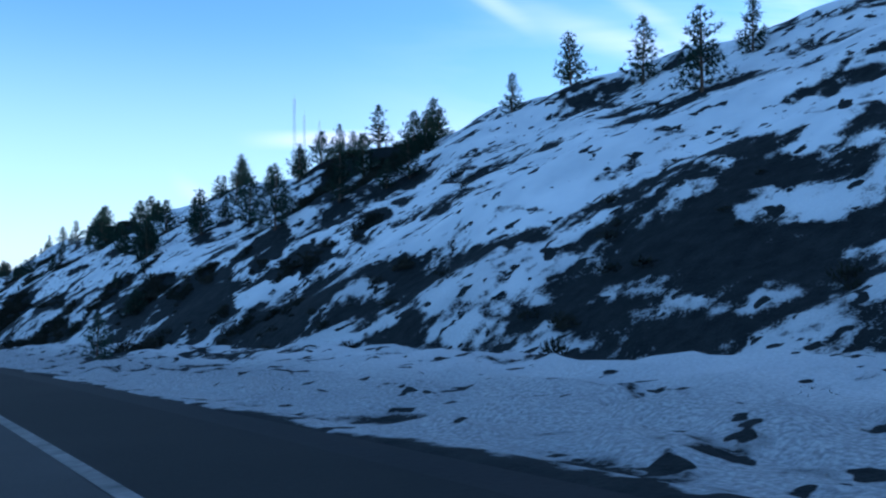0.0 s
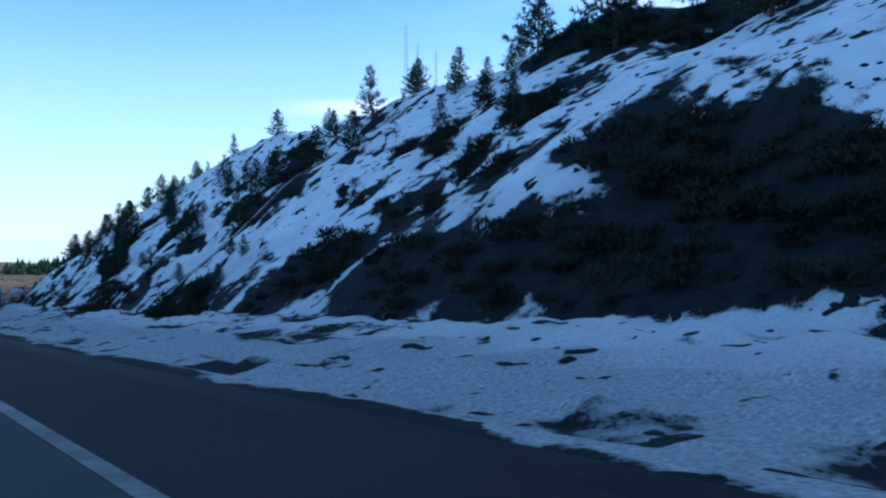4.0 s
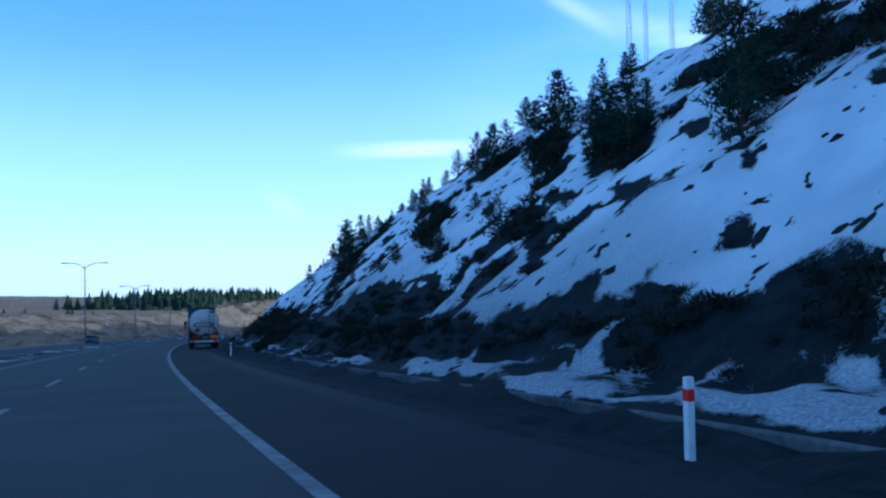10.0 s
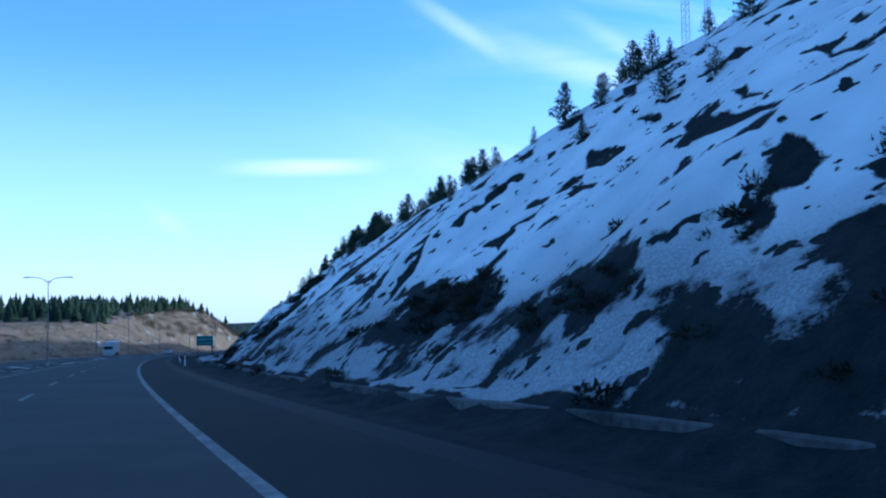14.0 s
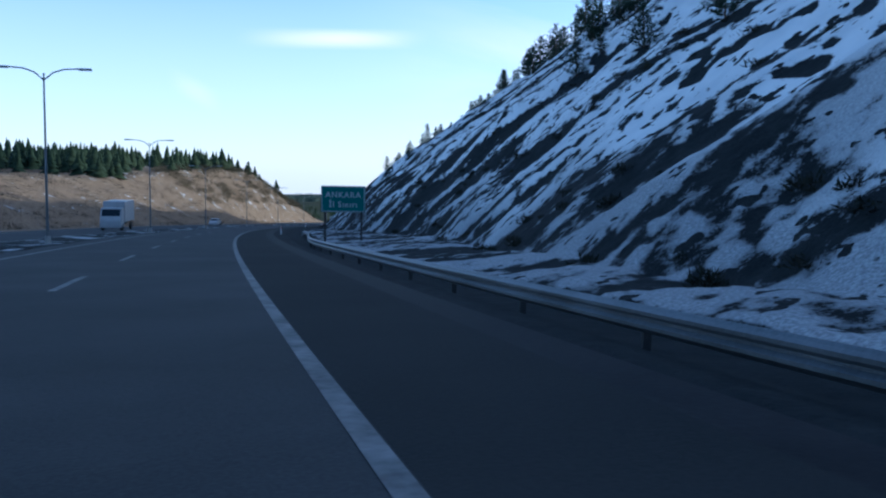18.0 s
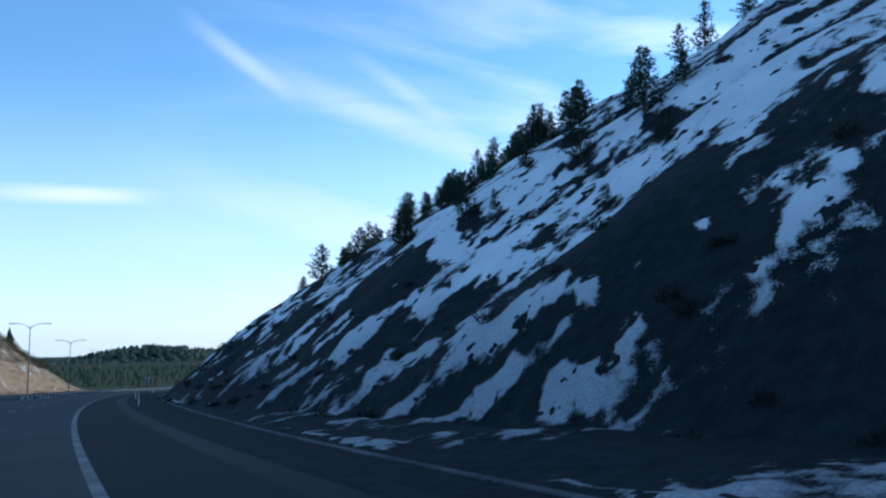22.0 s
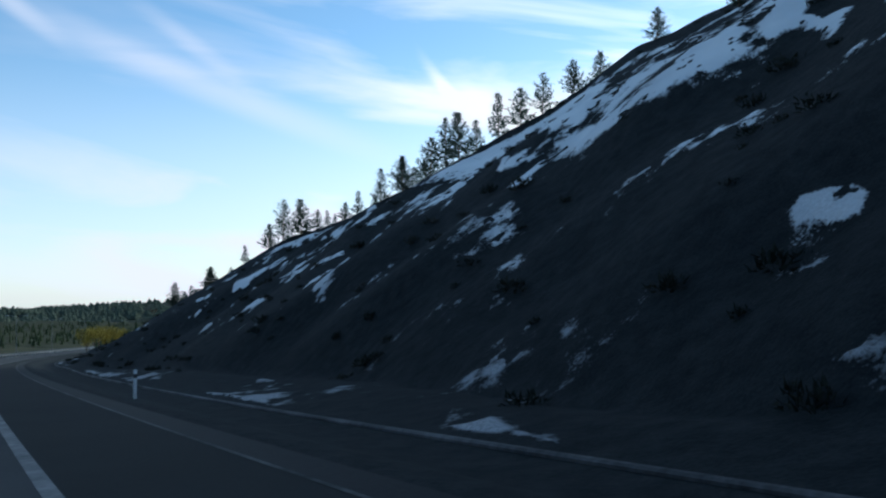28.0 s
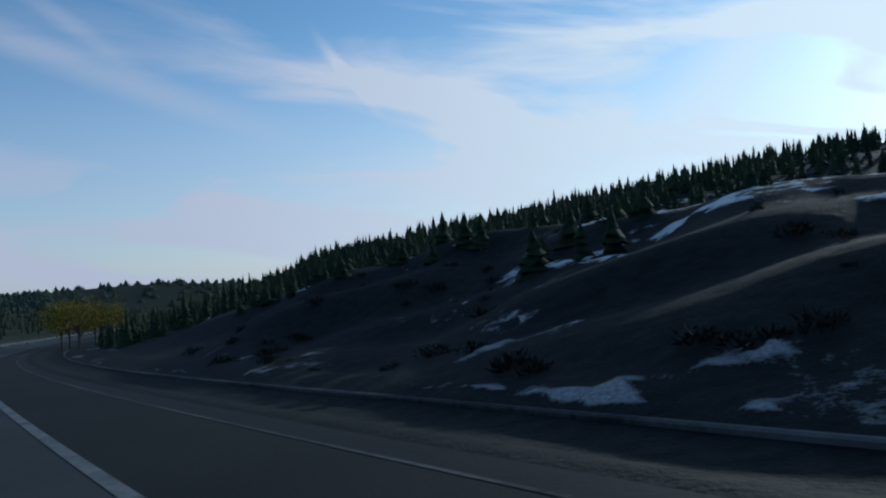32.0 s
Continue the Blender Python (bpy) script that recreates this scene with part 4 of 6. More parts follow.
s_road = np.arange(-140, 1500, 2.0)
tagged(sheet("road", s_road, [-7.4, -4.0, 0.0, 1.35], flat, M_ASPHALT), "dark grey asphalt carriageway, dry and worn", "road", kind="structure")
tagged(sheet("road_shoulder", s_road, [1.35, 2.5, 3.4], flat, M_SHOULDER), "lighter asphalt emergency lane", "shoulder", kind="structure")
tagged(sheet("road_gutter", s_road, [3.4, 3.7, 4.1], lambda S, D: -0.04 * (D - 3.4), M_WET), "dark wet strip of asphalt edge", "gutter", kind="structure")
tagged(sheet("road_far_carriageway", s_road, [-22.2, -16.0, -11.0], flat, M_ASPHALT), "second carriageway beyond the median", "road", kind="structure")
tagged(sheet("median", s_road, [-11.0, -10.4, -9.0, -8.0, -7.4], lambda S, D: -0.15 * (1 - abs(D + 9.2) / 1.8), M_GROUND, lambda S, D: {"snow": -0.35 + 0.6 * wave(S, D, 3, 1.0), "dirt": 0 * S + 0.6}), "narrow median with dirty snow scraps", "median", kind="structure")


# ---- road markings ----
def stripe(name, s0, s1, d, width, label):
    step = 2.0 if s1 - s0 > 20 else 1.0
    n = max(int((s1 - s0) / step), 2)
    ob = sheet(name, np.linspace(s0, s1, n + 1), [d - width / 2, d + width / 2], lambda S, D: 0 * S + 0.006, M_PAINT)
    return tagged(ob, label, "road marking", kind="structure")


stripe("trim_edge_line", -120, 1400, 1.25, 0.17, "worn white edge line along the emergency lane")
stripe("trim_median_line", -120, 1400, -6.2, 0.18, "worn white line beside the median")
stripe("trim_far_line_inner", -120, 1400, -11.6, 0.18, "white line of the far carriageway")
stripe("trim_far_line_outer", -120, 1400, -19.3, 0.18, "white outer line of the far carriageway")
for i in range(78):
    s0 = 5 + 12.0 * i
    stripe("trim_dash", s0, s0 + 4.3, -2.35, 0.15, "white lane dash on dark asphalt")

# ---- pines ----
def blade_fan(rng, centre, way, size, count, out_v, out_f):
    """Needle tufts: thin blades spread round a way."""
    for _ in range(count):
        r = Vector((rng.gauss(0, 1), rng.gauss(0, 1), rng.gauss(0, 1))).normalized()
        tip = (way * 0.8 + r).normalized() * size * rng.uniform(0.7, 1.25)
        side = tip.cross(Vector((rng.gauss(0, 1), rng.gauss(0, 1), rng.gauss(0, 1)))).normalized() * size * 0.10
        k = len(out_v)
        out_v += [centre - side, centre + side, centre + tip]
        out_f += [(k, k + 1, k + 2)]


def pine_meshes(seed, tall, wide, gaps, airy):
    """Trunk with limbs, and the crown of needle tufts, of a young pine in whorls."""
    rng = random.Random(seed)
    tv, tf, cv, cf = [], [], [], []
    sides = 7
    lean = Vector((rng.uniform(-0.05, 0.05), rng.uniform(-0.05, 0.05), 0))
    rings = 6
    for j in range(rings):
        z = tall * j / (rings - 1)
        r = 0.02 * tall * (1 - 0.93 * j / (rings - 1)) + 0.006
        for i in range(sides):
            a = 2 * math.pi * i / sides
            tv.append(Vector((r * math.cos(a), r * math.sin(a), z - (0.3 if j == 0 else 0))) + lean * z)
    for j in range(rings - 1):
        for i in range(sides):
            tf.append((j * sides + i, j * sides + (i + 1) % sides, (j + 1) * sides + (i + 1) % sides, (j + 1) * sides + i))
    z = tall * 0.05
    while z < tall * 0.96:
        u = z / tall
        reach = wide * ((1 - u) ** 0.8 * (0.8 + 0.2 * min(1, u * 6)) + 0.03) * rng.uniform(0.8, 1.12)
        n = 6 if u < 0.7 else 5
        turn = rng.uniform(0, 6.28)
        for i in range(n):
            if rng.random() < gaps:
                continue
            a = turn + 6.283 * i / n + rng.uniform(-0.3, 0.3)
            length = reach * rng.uniform(0.6, 1.15) + 0.06
            up = 0.12 + 0.6 * u + rng.uniform(-0.12, 0.15)
            way = Vector((math.cos(a), math.sin(a), up)).normalized()
            root = Vector((0, 0, z)) + lean * z
            w = way.cross(Vector((0, 0, 1))).normalized() * 0.014
            k = len(tv)
            tip = root + way * length + Vector((0, 0, 0.12 * length))
            tv += [root - w, root + w, tip, root + Vector((0, 0, 0.024))]
            tf += [(k, k + 1, k + 2), (k + 1, k + 3, k + 2), (k + 3, k, k + 2)]
            steps = max(2, int(length / 0.135))
            for q_ in range(steps):
                f = 0.22 + 0.8 * (q_ + rng.random() * 0.7) / steps
                c = root + way * length * min(f, 1.02) + Vector((rng.gauss(0, 0.05), rng.gauss(0, 0.05), rng.gauss(0, 0.03) + 0.12 * length * f * f))
                blade_fan(rng, c, (way + Vector((0, 0, 0.35))).normalized(), 0.22, airy + 1, cv, cf)
        z += tall * 0.062 * rng.uniform(0.8, 1.25)
    blade_fan(rng, Vector((0, 0, tall * 0.97)) + lean * tall, Vector((0, 0, 1.4)), 0.24, 10, cv, cf)
    return (tv, tf), (cv, cf)


PINE_KINDS = []
for k_, (tall, wide, gaps, airy) in enumerate([(3.0, 1.25, 0.05, 7), (3.0, 1.45, 0.08, 7), (3.0, 1.0, 0.22, 6), (3.0, 1.3, 0.3, 6), (3.0, 1.55, 0.05, 7), (3.0, 0.95, 0.12, 6), (3.0, 1.4, 0.15, 6)]):
    (tv, tf), (cv, cf) = pine_meshes(40 + k_, tall, wide, gaps, airy)
    pair = []
    for nm, v, f, m in (("trunk", tv, tf, M_BARK), ("crown", cv, cf, M_NEEDLE)):
        me = bpy.data.meshes.new(nm)
        me.from_pydata([tuple(p) for p in v], [], f)
        me.materials.append(m)
        me.update()
        pair.append(me)
    PINE_KINDS.append(pair)


def plant(s, d, tall, rng, label, group):
    x, y, z = spot(s, d, rise(s, d))
    ob = new("pine_tree")
    k = tall / 3.0
    ob.matrix_world = Matrix.LocRotScale((float(x), float(y), float(z) - 0.05), Euler((0, 0, rng.uniform(0, 6.28))), (k * rng.uniform(0.9, 1.15), k * rng.uniform(0.9, 1.15), k))
    tagged(ob, label, "tree", group)
    for nm, me in zip(("trunk", "crown"), PINE_KINDS[rng.randrange(len(PINE_KINDS))]):
        p = new(nm, me)
        p.parent = ob
    return ob


rng = random.Random(11)
count = 0
for row in ROWS:
    for s, d, tall in row:
        plant(s, d, tall * 1.03, rng, "young dark green pine on the snowy cutting" if s < 560 else "young dark green pine on the dark cutting", "pines on the cutting")
        count += 1
# the thicker rows along the top of the cutting: some as single trees, the rest joined further down
brow_rest = []
for s0, s1, n, lo, hi in ((-60, 40, 30, 2.6, 4.6), (40, 130, 20, 2.6, 4.2), (130, 260, 10, 2.2, 3.6), (260, 480, 30, 2.0, 3.6), (480, 700, 90, 2.4, 4.4), (690, 790, 22, 2.2, 3.6), (790, 850, 4, 2.0, 3.0)):
    for i in range(n):
        s = rng.uniform(s0, s1)
        top = float(np.interp(s, P_S, P_TOP))
        d, tall = top + rng.uniform(-5 if s0 > 0 else -11, 1.5), rng.uniform(lo, hi)
        if s > 830:  # only saplings where the brow runs out
            tall *= 0.42
        if i % 5 < 2:
            plant(s, d, tall, rng, "young pine on the brow of the cutting", "pines on the brow")
        else:
            brow_rest.append((s, d, tall, rng.uniform(0, 6.28)))


# ---- scrub, one mass of low twiggy bushes ----
def bush(seed, n):
    r = np.random.RandomState(seed)
    v, f = [], []
    for _ in range(n):
        a = r.uniform(0, 6.283)
        rad = r.uniform(0, 1) ** 0.6
        c = np.array([math.cos(a) * rad, math.sin(a) * rad, (1 - rad * rad) * r.uniform(0.15, 0.75)])
        w = r.normal(size=3)
        w[2] = abs(w[2]) + 0.4
        w /= np.linalg.norm(w)
        side = np.cross(w, r.normal(size=3))
        side /= np.linalg.norm(side)
        L, B = r.uniform(0.09, 0.24), r.uniform(0.010, 0.024)
        k = len(v)
        v += [c - side * B, c + side * B, c + w * L]
        f.append((k, k + 1, k + 2))
    return np.array(v), np.array(f)


def scatter(name, kinds, places, material, label, category):
    """Many copies of a few meshes, joined into one object of kind stuff. places: x, y, z, size, height, turn."""
    V, F, base = [], [], 0
    for i, (x, y, z, size, tall, turn) in enumerate(places):
        v, f = kinds[i % len(kinds)]
        c, sn = math.cos(turn), math.sin(turn)
        w = np.stack([(v[:, 0] * c - v[:, 1] * sn) * size + x, (v[:, 0] * sn + v[:, 1] * c) * size + y, v[:, 2] * tall + z], 1)
        V.append(w)
        F.append(f + base)
        base += len(v)
    V, F = np.concatenate(V), np.concatenate(F)
    me = bpy.data.meshes.new(name)
    me.vertices.add(len(V))
    me.vertices.foreach_set("co", V.astype(np.float32).ravel())
    k = F.shape[1]
    me.loops.add(F.size)
    me.loops.foreach_set("vertex_index", F.ravel().astype(np.int32))
    me.polygons.add(len(F))
    me.polygons.foreach_set("loop_start", np.arange(0, F.size, k, dtype=np.int32))
    me.update(calc_edges=True)
    me.materials.append(material)
    return tagged(new(name, me), label, category, kind="stuff")


def shrub(seed, n):
    """A rounded evergreen shrub: short broad sprays all over a lumpy dome."""
    r = np.random.RandomState(seed)
    lobes = r.uniform(-0.5, 0.5, (5, 2))
    v, f = [], []
    for _ in range(n):
        c0 = lobes[r.randint(5)]
        w = r.normal(size=3)
        w[2] = abs(w[2]) * 0.9
        w /= np.linalg.norm(w)
        rad = r.uniform(0.3, 0.62)
        c = np.array([c0[0], c0[1], 0.0]) + w * rad * np.array([1, 1, 1.1])
        way = w + r.normal(size=3) * 0.5 + np.array([0, 0, 0.35])
        way /= np.linalg.norm(way)
        side = np.cross(way, r.normal(size=3))
        side /= np.linalg.norm(side)
        L, B = r.uniform(0.2, 0.4), r.uniform(0.035, 0.075)
        k = len(v)
        v += [c - side * B, c + side * B, c + way * L]
        f.append((k, k + 1, k + 2))
    return np.array(v), np.array(f)


shrubs = [shrub(100 + i, 130) for i in range(6)]
r_ = np.random.RandomState(5)
ps_, pd_, size_ = [], [], []
for ts, td, rs, rd, lean_ in THICKETS:
    n = int(min(95, 4 + rs * rd * 3.14 * 1.5))
    q_, a_ = np.sqrt(r_.uniform(0, 0.85, n)), r_.uniform(0, 6.283, n)
    dd = rd * q_ * np.sin(a_)
    ps_.append(ts + rs * q_ * np.cos(a_) + lean_ * dd)
    pd_.append(td + dd)
    size_.append(np.clip(r_.uniform(0.28, 0.62, n) * min(1.5, 0.55 + 0.3 * rd), 0.2, 0.8))
S = r_.uniform(-40, 900, 9000)
D = np.interp(S, P_S, P_TOE) - 1 + r_.uniform(0, 1, 9000) ** 1.2 * 30
keep = (cover(S, D)["snow"] < -0.1) & (r_.uniform(0, 1, 9000) < np.where(S > 560, 0.3, 0.6))
ps_.append(S[keep])
pd_.append(D[keep])
size_.append(r_.uniform(0.2, 0.55, keep.sum()))
S, D, size = np.concatenate(ps_), np.concatenate(pd_), np.concatenate(size_)
keep = D > np.interp(S, P_S, P_TOE) - 3.5
for cs, cd, tilt, half in CHUTES:
    keep &= abs(S - cs - tilt * (D - cd)) > half * 1.3
S, D, size = S[keep], D[keep], size[keep]
X, Y, Z = spot(S, D, rise(S, D))
scatter("scrub", shrubs, [(X[i], Y[i], Z[i] - 0.08, size[i] * r_.uniform(0.9, 1.3), size[i] * r_.uniform(0.8, 1.3), r_.uniform(0, 6.28)) for i in range(len(S))], M_SCRUB, "low dark shrubs and scrub between the snow", "scrub")
# the rest of the brow's pines, in one mass each for needles and wood
def joined_pines(name, which, material, label):
    kinds = []
    for pair in PINE_KINDS:
        me = pair[which]
        v = np.empty(len(me.vertices) * 3)
        me.vertices.foreach_get("co", v)
        tri = []
        for p in me.polygons:
            q_ = list(p.vertices)
            tri += [(q_[0], q_[i], q_[i + 1]) for i in range(1, len(q_) - 1)]
        kinds.append((v.reshape(-1, 3), np.array(tri)))
    places = []
    for s, d, tall, turn in brow_rest:
        x, y, z = spot(s, d, rise(s, d))
        places.append((float(x), float(y), float(z) - 0.05, tall / 3, tall / 3, turn))
    scatter(name, kinds, places, material, label, "woods")


joined_pines("brow_pine_crowns", 1, M_NEEDLE, "dense young pines along the brow of the cutting")
joined_pines("brow_pine_trunks", 0, M_BARK, "trunks and limbs of the pines along the brow")
# tufts that poke through the snow
S = r_.uniform(-40, 640, 2600)
D = np.interp(S, P_S, P_TOE) + r_.uniform(-8, 34, 2600)
keep = (D > 6.8)
S, D = S[keep], D[keep]
X, Y, Z = spot(S, D, rise(S, D))
size = r_.uniform(0.12, 0.42, len(S))
scatter("grass_tufts", [bush(20 + i, 26) for i in range(4)], [(X[i], Y[i], Z[i] + 0.08, size[i], size[i] * 0.9, r_.uniform(0, 6.28)) for i in range(len(S))], M_SCRUB, "dry tufts standing out of the snow", "grass")


# ---- far woods and hills ----
def conifer(seed):
    r = np.random.RandomState(seed)
    v, f = [], []
    for lv in range(6):
        z0, rad = 0.08 + lv * 0.14, 0.26 * (1 - lv / 6.4)
        n = 7
        k = len(v)
        v.append((0, 0, z0 + 0.30))
        for i in range(n):
            a = 6.283 * (i + r.uniform(-0.3, 0.3)) / n
            q_ = rad * r.uniform(0.6, 1.25)
            v.append((math.cos(a) * q_, math.sin(a) * q_, z0 + r.uniform(-0.05, 0.05)))
        f += [(k, k + 1 + i, k + 1 + (i + 1) % n) for i in range(n)]
    return np.array(v), np.array(f)


conifers = [conifer(i) for i in range(6)]


def wood(name, n, s0, s1, d0, d1, tall, label, seed, wide=0.92):
    r = np.random.RandomState(seed)
    S, D = r.uniform(s0, s1, n), r.uniform(d0, d1, n)
    X, Y, Z = spot(S, D, rise(S, D))
    H = r.uniform(0.6, 1.15, n) * tall
    scatter(name, conifers, [(X[i], Y[i], Z[i] - 0.3, H[i] * r.uniform(0.8, 1.2) * wide, H[i], r.uniform(0, 6.28)) for i in range(n)], M_WOOD, label, "woods")


wood("bank_woods", 380, 690, 880, -120, -46, 7.0, "conifer wood on top of the sandy bank", 1, 1.4)
wood("bank_scrub_woods", 90, 380, 640, -150, -52, 2.6, "scattered young conifers beyond the road", 2, 1.6)
wood("ridge_woods", 2600, 955, 1250, 40, 300, 5.0, "dark conifer forest on the shaded ridge", 3)
wood("slope_woods", 2300, 935, 1300, 11.5, 110, 3.2, "dark conifers down the shaded slope", 8)
wood("nose_woods", 150, 876, 945, 17, 42, 1.7, "small dark pines on the low nose of the hill", 12, 1.5)
wood("valley_woods", 1500, 1100, 1480, 14, 200, 6.0, "conifer forest where the road goes on", 4)
wood("far_bank_woods", 900, 930, 1480, -200, -34, 3.8, "conifers on the far side of the valley", 6)

HILLS = [(70, 1236, 18, 230), (-250, 1050, 26, 230), (-520, 900, 28, 250), (1050, 1500, 19, 300), (1300, 900, 60, 350)]
ROUND_HILLS = [(650, 1530, -51.0, 150), (745, 1540, -57.0, 140)]      # a wooded hill beyond the valley: place, height of its top, reach
gx, gy = np.meshgrid(np.arange(-2600, 3000, 40.0), np.arange(-1600, 4000, 40.0), indexing="ij")


def far_height(x, y):
    x, y = np.asarray(x, float), np.asarray(y, float)
    sub = slice(0, 1900, 20)
    lx, ly = LINE_X[sub], LINE_Y[sub]
    i = np.argmin((x[..., None] - lx) ** 2 + (y[..., None] - ly) ** 2, -1) * 20
    d = (x - LINE_X[i]) * np.cos(LINE_H[i]) + (y - LINE_Y[i]) * np.sin(LINE_H[i])
    s = S_LINE[i]
    h = rise(s, np.clip(d, -280, 320)) * smooth(60, 320, abs(d)) * np.where(d > 0, 0.7, 0.8)
    z = LINE_Z[i] + h - 4 - 4 * smooth(0, 150, 150 - abs(d))
    for hx, hy, hh, hr in HILLS:
        z = z + hh * np.exp(-((x - hx) ** 2 + (y - hy) ** 2) / (2 * (hr * 0.6) ** 2)) * smooth(40, 200, abs(d))
    for hx, hy, top, reach in ROUND_HILLS:
        z = np.maximum(z, top - 42 * (1 - np.exp(-((x - hx) ** 2 + (y - hy) ** 2) / reach ** 2)))
    z = z - 60 * smooth(1300, 3200, np.hypot(x - 100, y - 500))
    return z + 3 * wave(x, y, 160, 2.0) * smooth(100, 300, abs(d))


gz = far_height(gx, gy)
n, k = gx.shape
idx = np.arange(n * k).reshape(n, k)
quads = np.stack([idx[:-1, :-1], idx[1:, :-1], idx[1:, 1:], idx[:-1, 1:]], -1).reshape(-1, 4)
me = bpy.data.meshes.new("ground")
me.from_pydata(np.stack([gx, gy, gz], -1).reshape(-1, 3).tolist(), [], quads.tolist())
me.polygons.foreach_set("use_smooth", [True] * len(me.polygons))
me.materials.append(M_FAR)
tagged(new("ground", me), "rolling dry land out to the horizon", "ground", kind="structure")
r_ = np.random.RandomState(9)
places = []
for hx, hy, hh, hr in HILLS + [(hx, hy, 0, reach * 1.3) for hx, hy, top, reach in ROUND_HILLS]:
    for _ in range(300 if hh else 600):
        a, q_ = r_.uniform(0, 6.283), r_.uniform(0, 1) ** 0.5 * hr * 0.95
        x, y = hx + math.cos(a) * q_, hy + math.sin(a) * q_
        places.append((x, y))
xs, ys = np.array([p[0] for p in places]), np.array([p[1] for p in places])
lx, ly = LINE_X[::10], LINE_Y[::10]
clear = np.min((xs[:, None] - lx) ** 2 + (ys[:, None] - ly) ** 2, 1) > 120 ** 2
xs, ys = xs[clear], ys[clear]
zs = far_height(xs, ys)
# paler than far_woods: sunlight and haze are put into this colour
scatter("hill_woods", conifers, [(xs[i], ys[i], zs[i] - 1, r_.uniform(16, 30), r_.uniform(5, 8), r_.uniform(0, 6.28)) for i in range(len(xs))], surface("hill_pines_sun_haze", (0.045, 0.062, 0.050), (0.11, 0.125, 0.085), 0.9, 0.02, 0.6, 0.0, spec=0.06), "woods on the far hills, paled for sun and haze", "woods")

r_ = np.random.RandomState(15)
S, D = r_.uniform(380, 885, 1500), -r_.uniform(24.5, 50, 1500)
X, Y, Z = spot(S, D, rise(S, D))
size = r_.uniform(0.6, 1.9, 1500)
scatter("bank_scrub", [bush(60 + i, 80) for i in range(4)], [(X[i], Y[i], Z[i] - 0.1, size[i], size[i] * 0.9, r_.uniform(0, 6.28)) for i in range(1500)], M_SCRUB, "brown scrub on the sandy bank", "scrub")
S, D = r_.uniform(735, 885, 420), -r_.uniform(33, 50, 420)
X, Y, Z = spot(S, D, rise(S, D))
size = r_.uniform(1.2, 2.8, 420)
scatter("bank_thicket", [bush(80 + i, 160) for i in range(4)], [(X[i], Y[i], Z[i] - 0.2, size[i], size[i] * 1.2, r_.uniform(0, 6.28)) for i in range(420)], surface("dry_thicket", (0.05, 0.042, 0.026), (0.15, 0.12, 0.07), 0.95, 0.4, 4.0, 0.0, spec=0.05), "dry brown thicket on the sunlit bank", "scrub")


# ---- roadside posts ----
def delineator(s, d=4.75):
    x, y, z = spot(s, d, rise(s, d))
    ob = thing("delineator_post", "white plastic roadside post with a red reflector", "roadside post", (float(x), float(y), float(z) - 0.1), yaw_at(s), "roadside posts")
    b = bmesh.new()
    for w, z0, z1 in ((0.04, 0.0, 0.56), (0.04, 0.67, 0.76)):
        box((2 * w, 0.08, z1 - z0), (0, 0, (z0 + z1) / 2 + 0.1), 0.015, bm=b)
    part("body", b, M_POSTW, ob)
    part("band", box((0.074, 0.086, 0.11), (0, 0, 0.715)), M_RED if s < 700 else M_DULLSTEEL, ob, "dark red reflector band")
    part("cap", box((0.08, 0.07, 0.03), (0, 0, 0.87), 0.01), M_POSTW, ob)
    return ob


for s, d in ((69.7, 3.8), (169, 3.8), (273.7, 4.75), (320, 4.75), (448, 4.75), (563, 4.75), (652.7, 4.75), (692, 4.75), (772, 4.75)):
    delineator(s, d)


# ---- guard rails ----
def guard_rail(s0, s1, d, top, label, bend=0.0):
    x, y, z = spot(s0, d, 0)
    ob = thing("guard_rail", label, "guard rail", (float(x), float(y), float(z)))
    prof = [(0.0, 0.0), (-0.03, 0.03), (-0.08, 0.06), (-0.08, 0.10), (-0.03, 0.14), (-0.03, 0.17), (-0.08, 0.21), (-0.08, 0.25), (-0.03, 0.28), (0.0, 0.31)]
    ss = np.arange(s0, s1 + 0.1, 2.0)
    v, f = [], []
    for i, s in enumerate(ss):
        flare = bend * float(smooth(s1 - 45, s1 - 12, s))
        dip = 0.30 * max(0.0, 1 - min(s - s0, s1 - s) / 7.0) ** 1.5
        for side in (0.0, 0.012):
            for px, pz in prof:
                X, Y, Z = spot(s, d + flare + px + side, top - 0.31 + pz - dip)
                v.append((float(X) - float(x), float(Y) - float(y), float(Z) - float(z)))
    n = len(prof)
    for i in range(len(ss) - 1):
        a, b = i * 2 * n, (i + 1) * 2 * n
        for j in range(n - 1):
            f.append((a + j, b + j, b + j + 1, a + j + 1))
            f.append((a + n + j, a + n + j + 1, b + n + j + 1, b + n + j))
        f.append((a + n - 1, b + n - 1, b + 2 * n - 1, a + 2 * n - 1))
        f.append((a, a + n, b + n, b))
    beam = mesh_object("beam", v, f, M_STEEL, ob)
    beam["label"] = "galvanised ribbed steel beam"
    bm = box((0.1, 0.06, 1.1), (0, 0, 0), 0.008)
    pm = bpy.data.meshes.new("post")
    bm.to_mesh(pm)
    bm.free()
    pm.materials.append(M_DULLSTEEL)
    for s in np.arange(s0 + 3, s1 - 1, 4.0):
        X, Y, Z = spot(s, d + 0.09 + bend * float(smooth(s1 - 45, s1 - 12, s)), top - 0.62)
        p = new("post", pm)
        p.parent = ob
        p.matrix_local = pose(float(X) - float(x), float(Y) - float(y), float(Z) - float(z), 0, 0, yaw_at(s))
    return ob


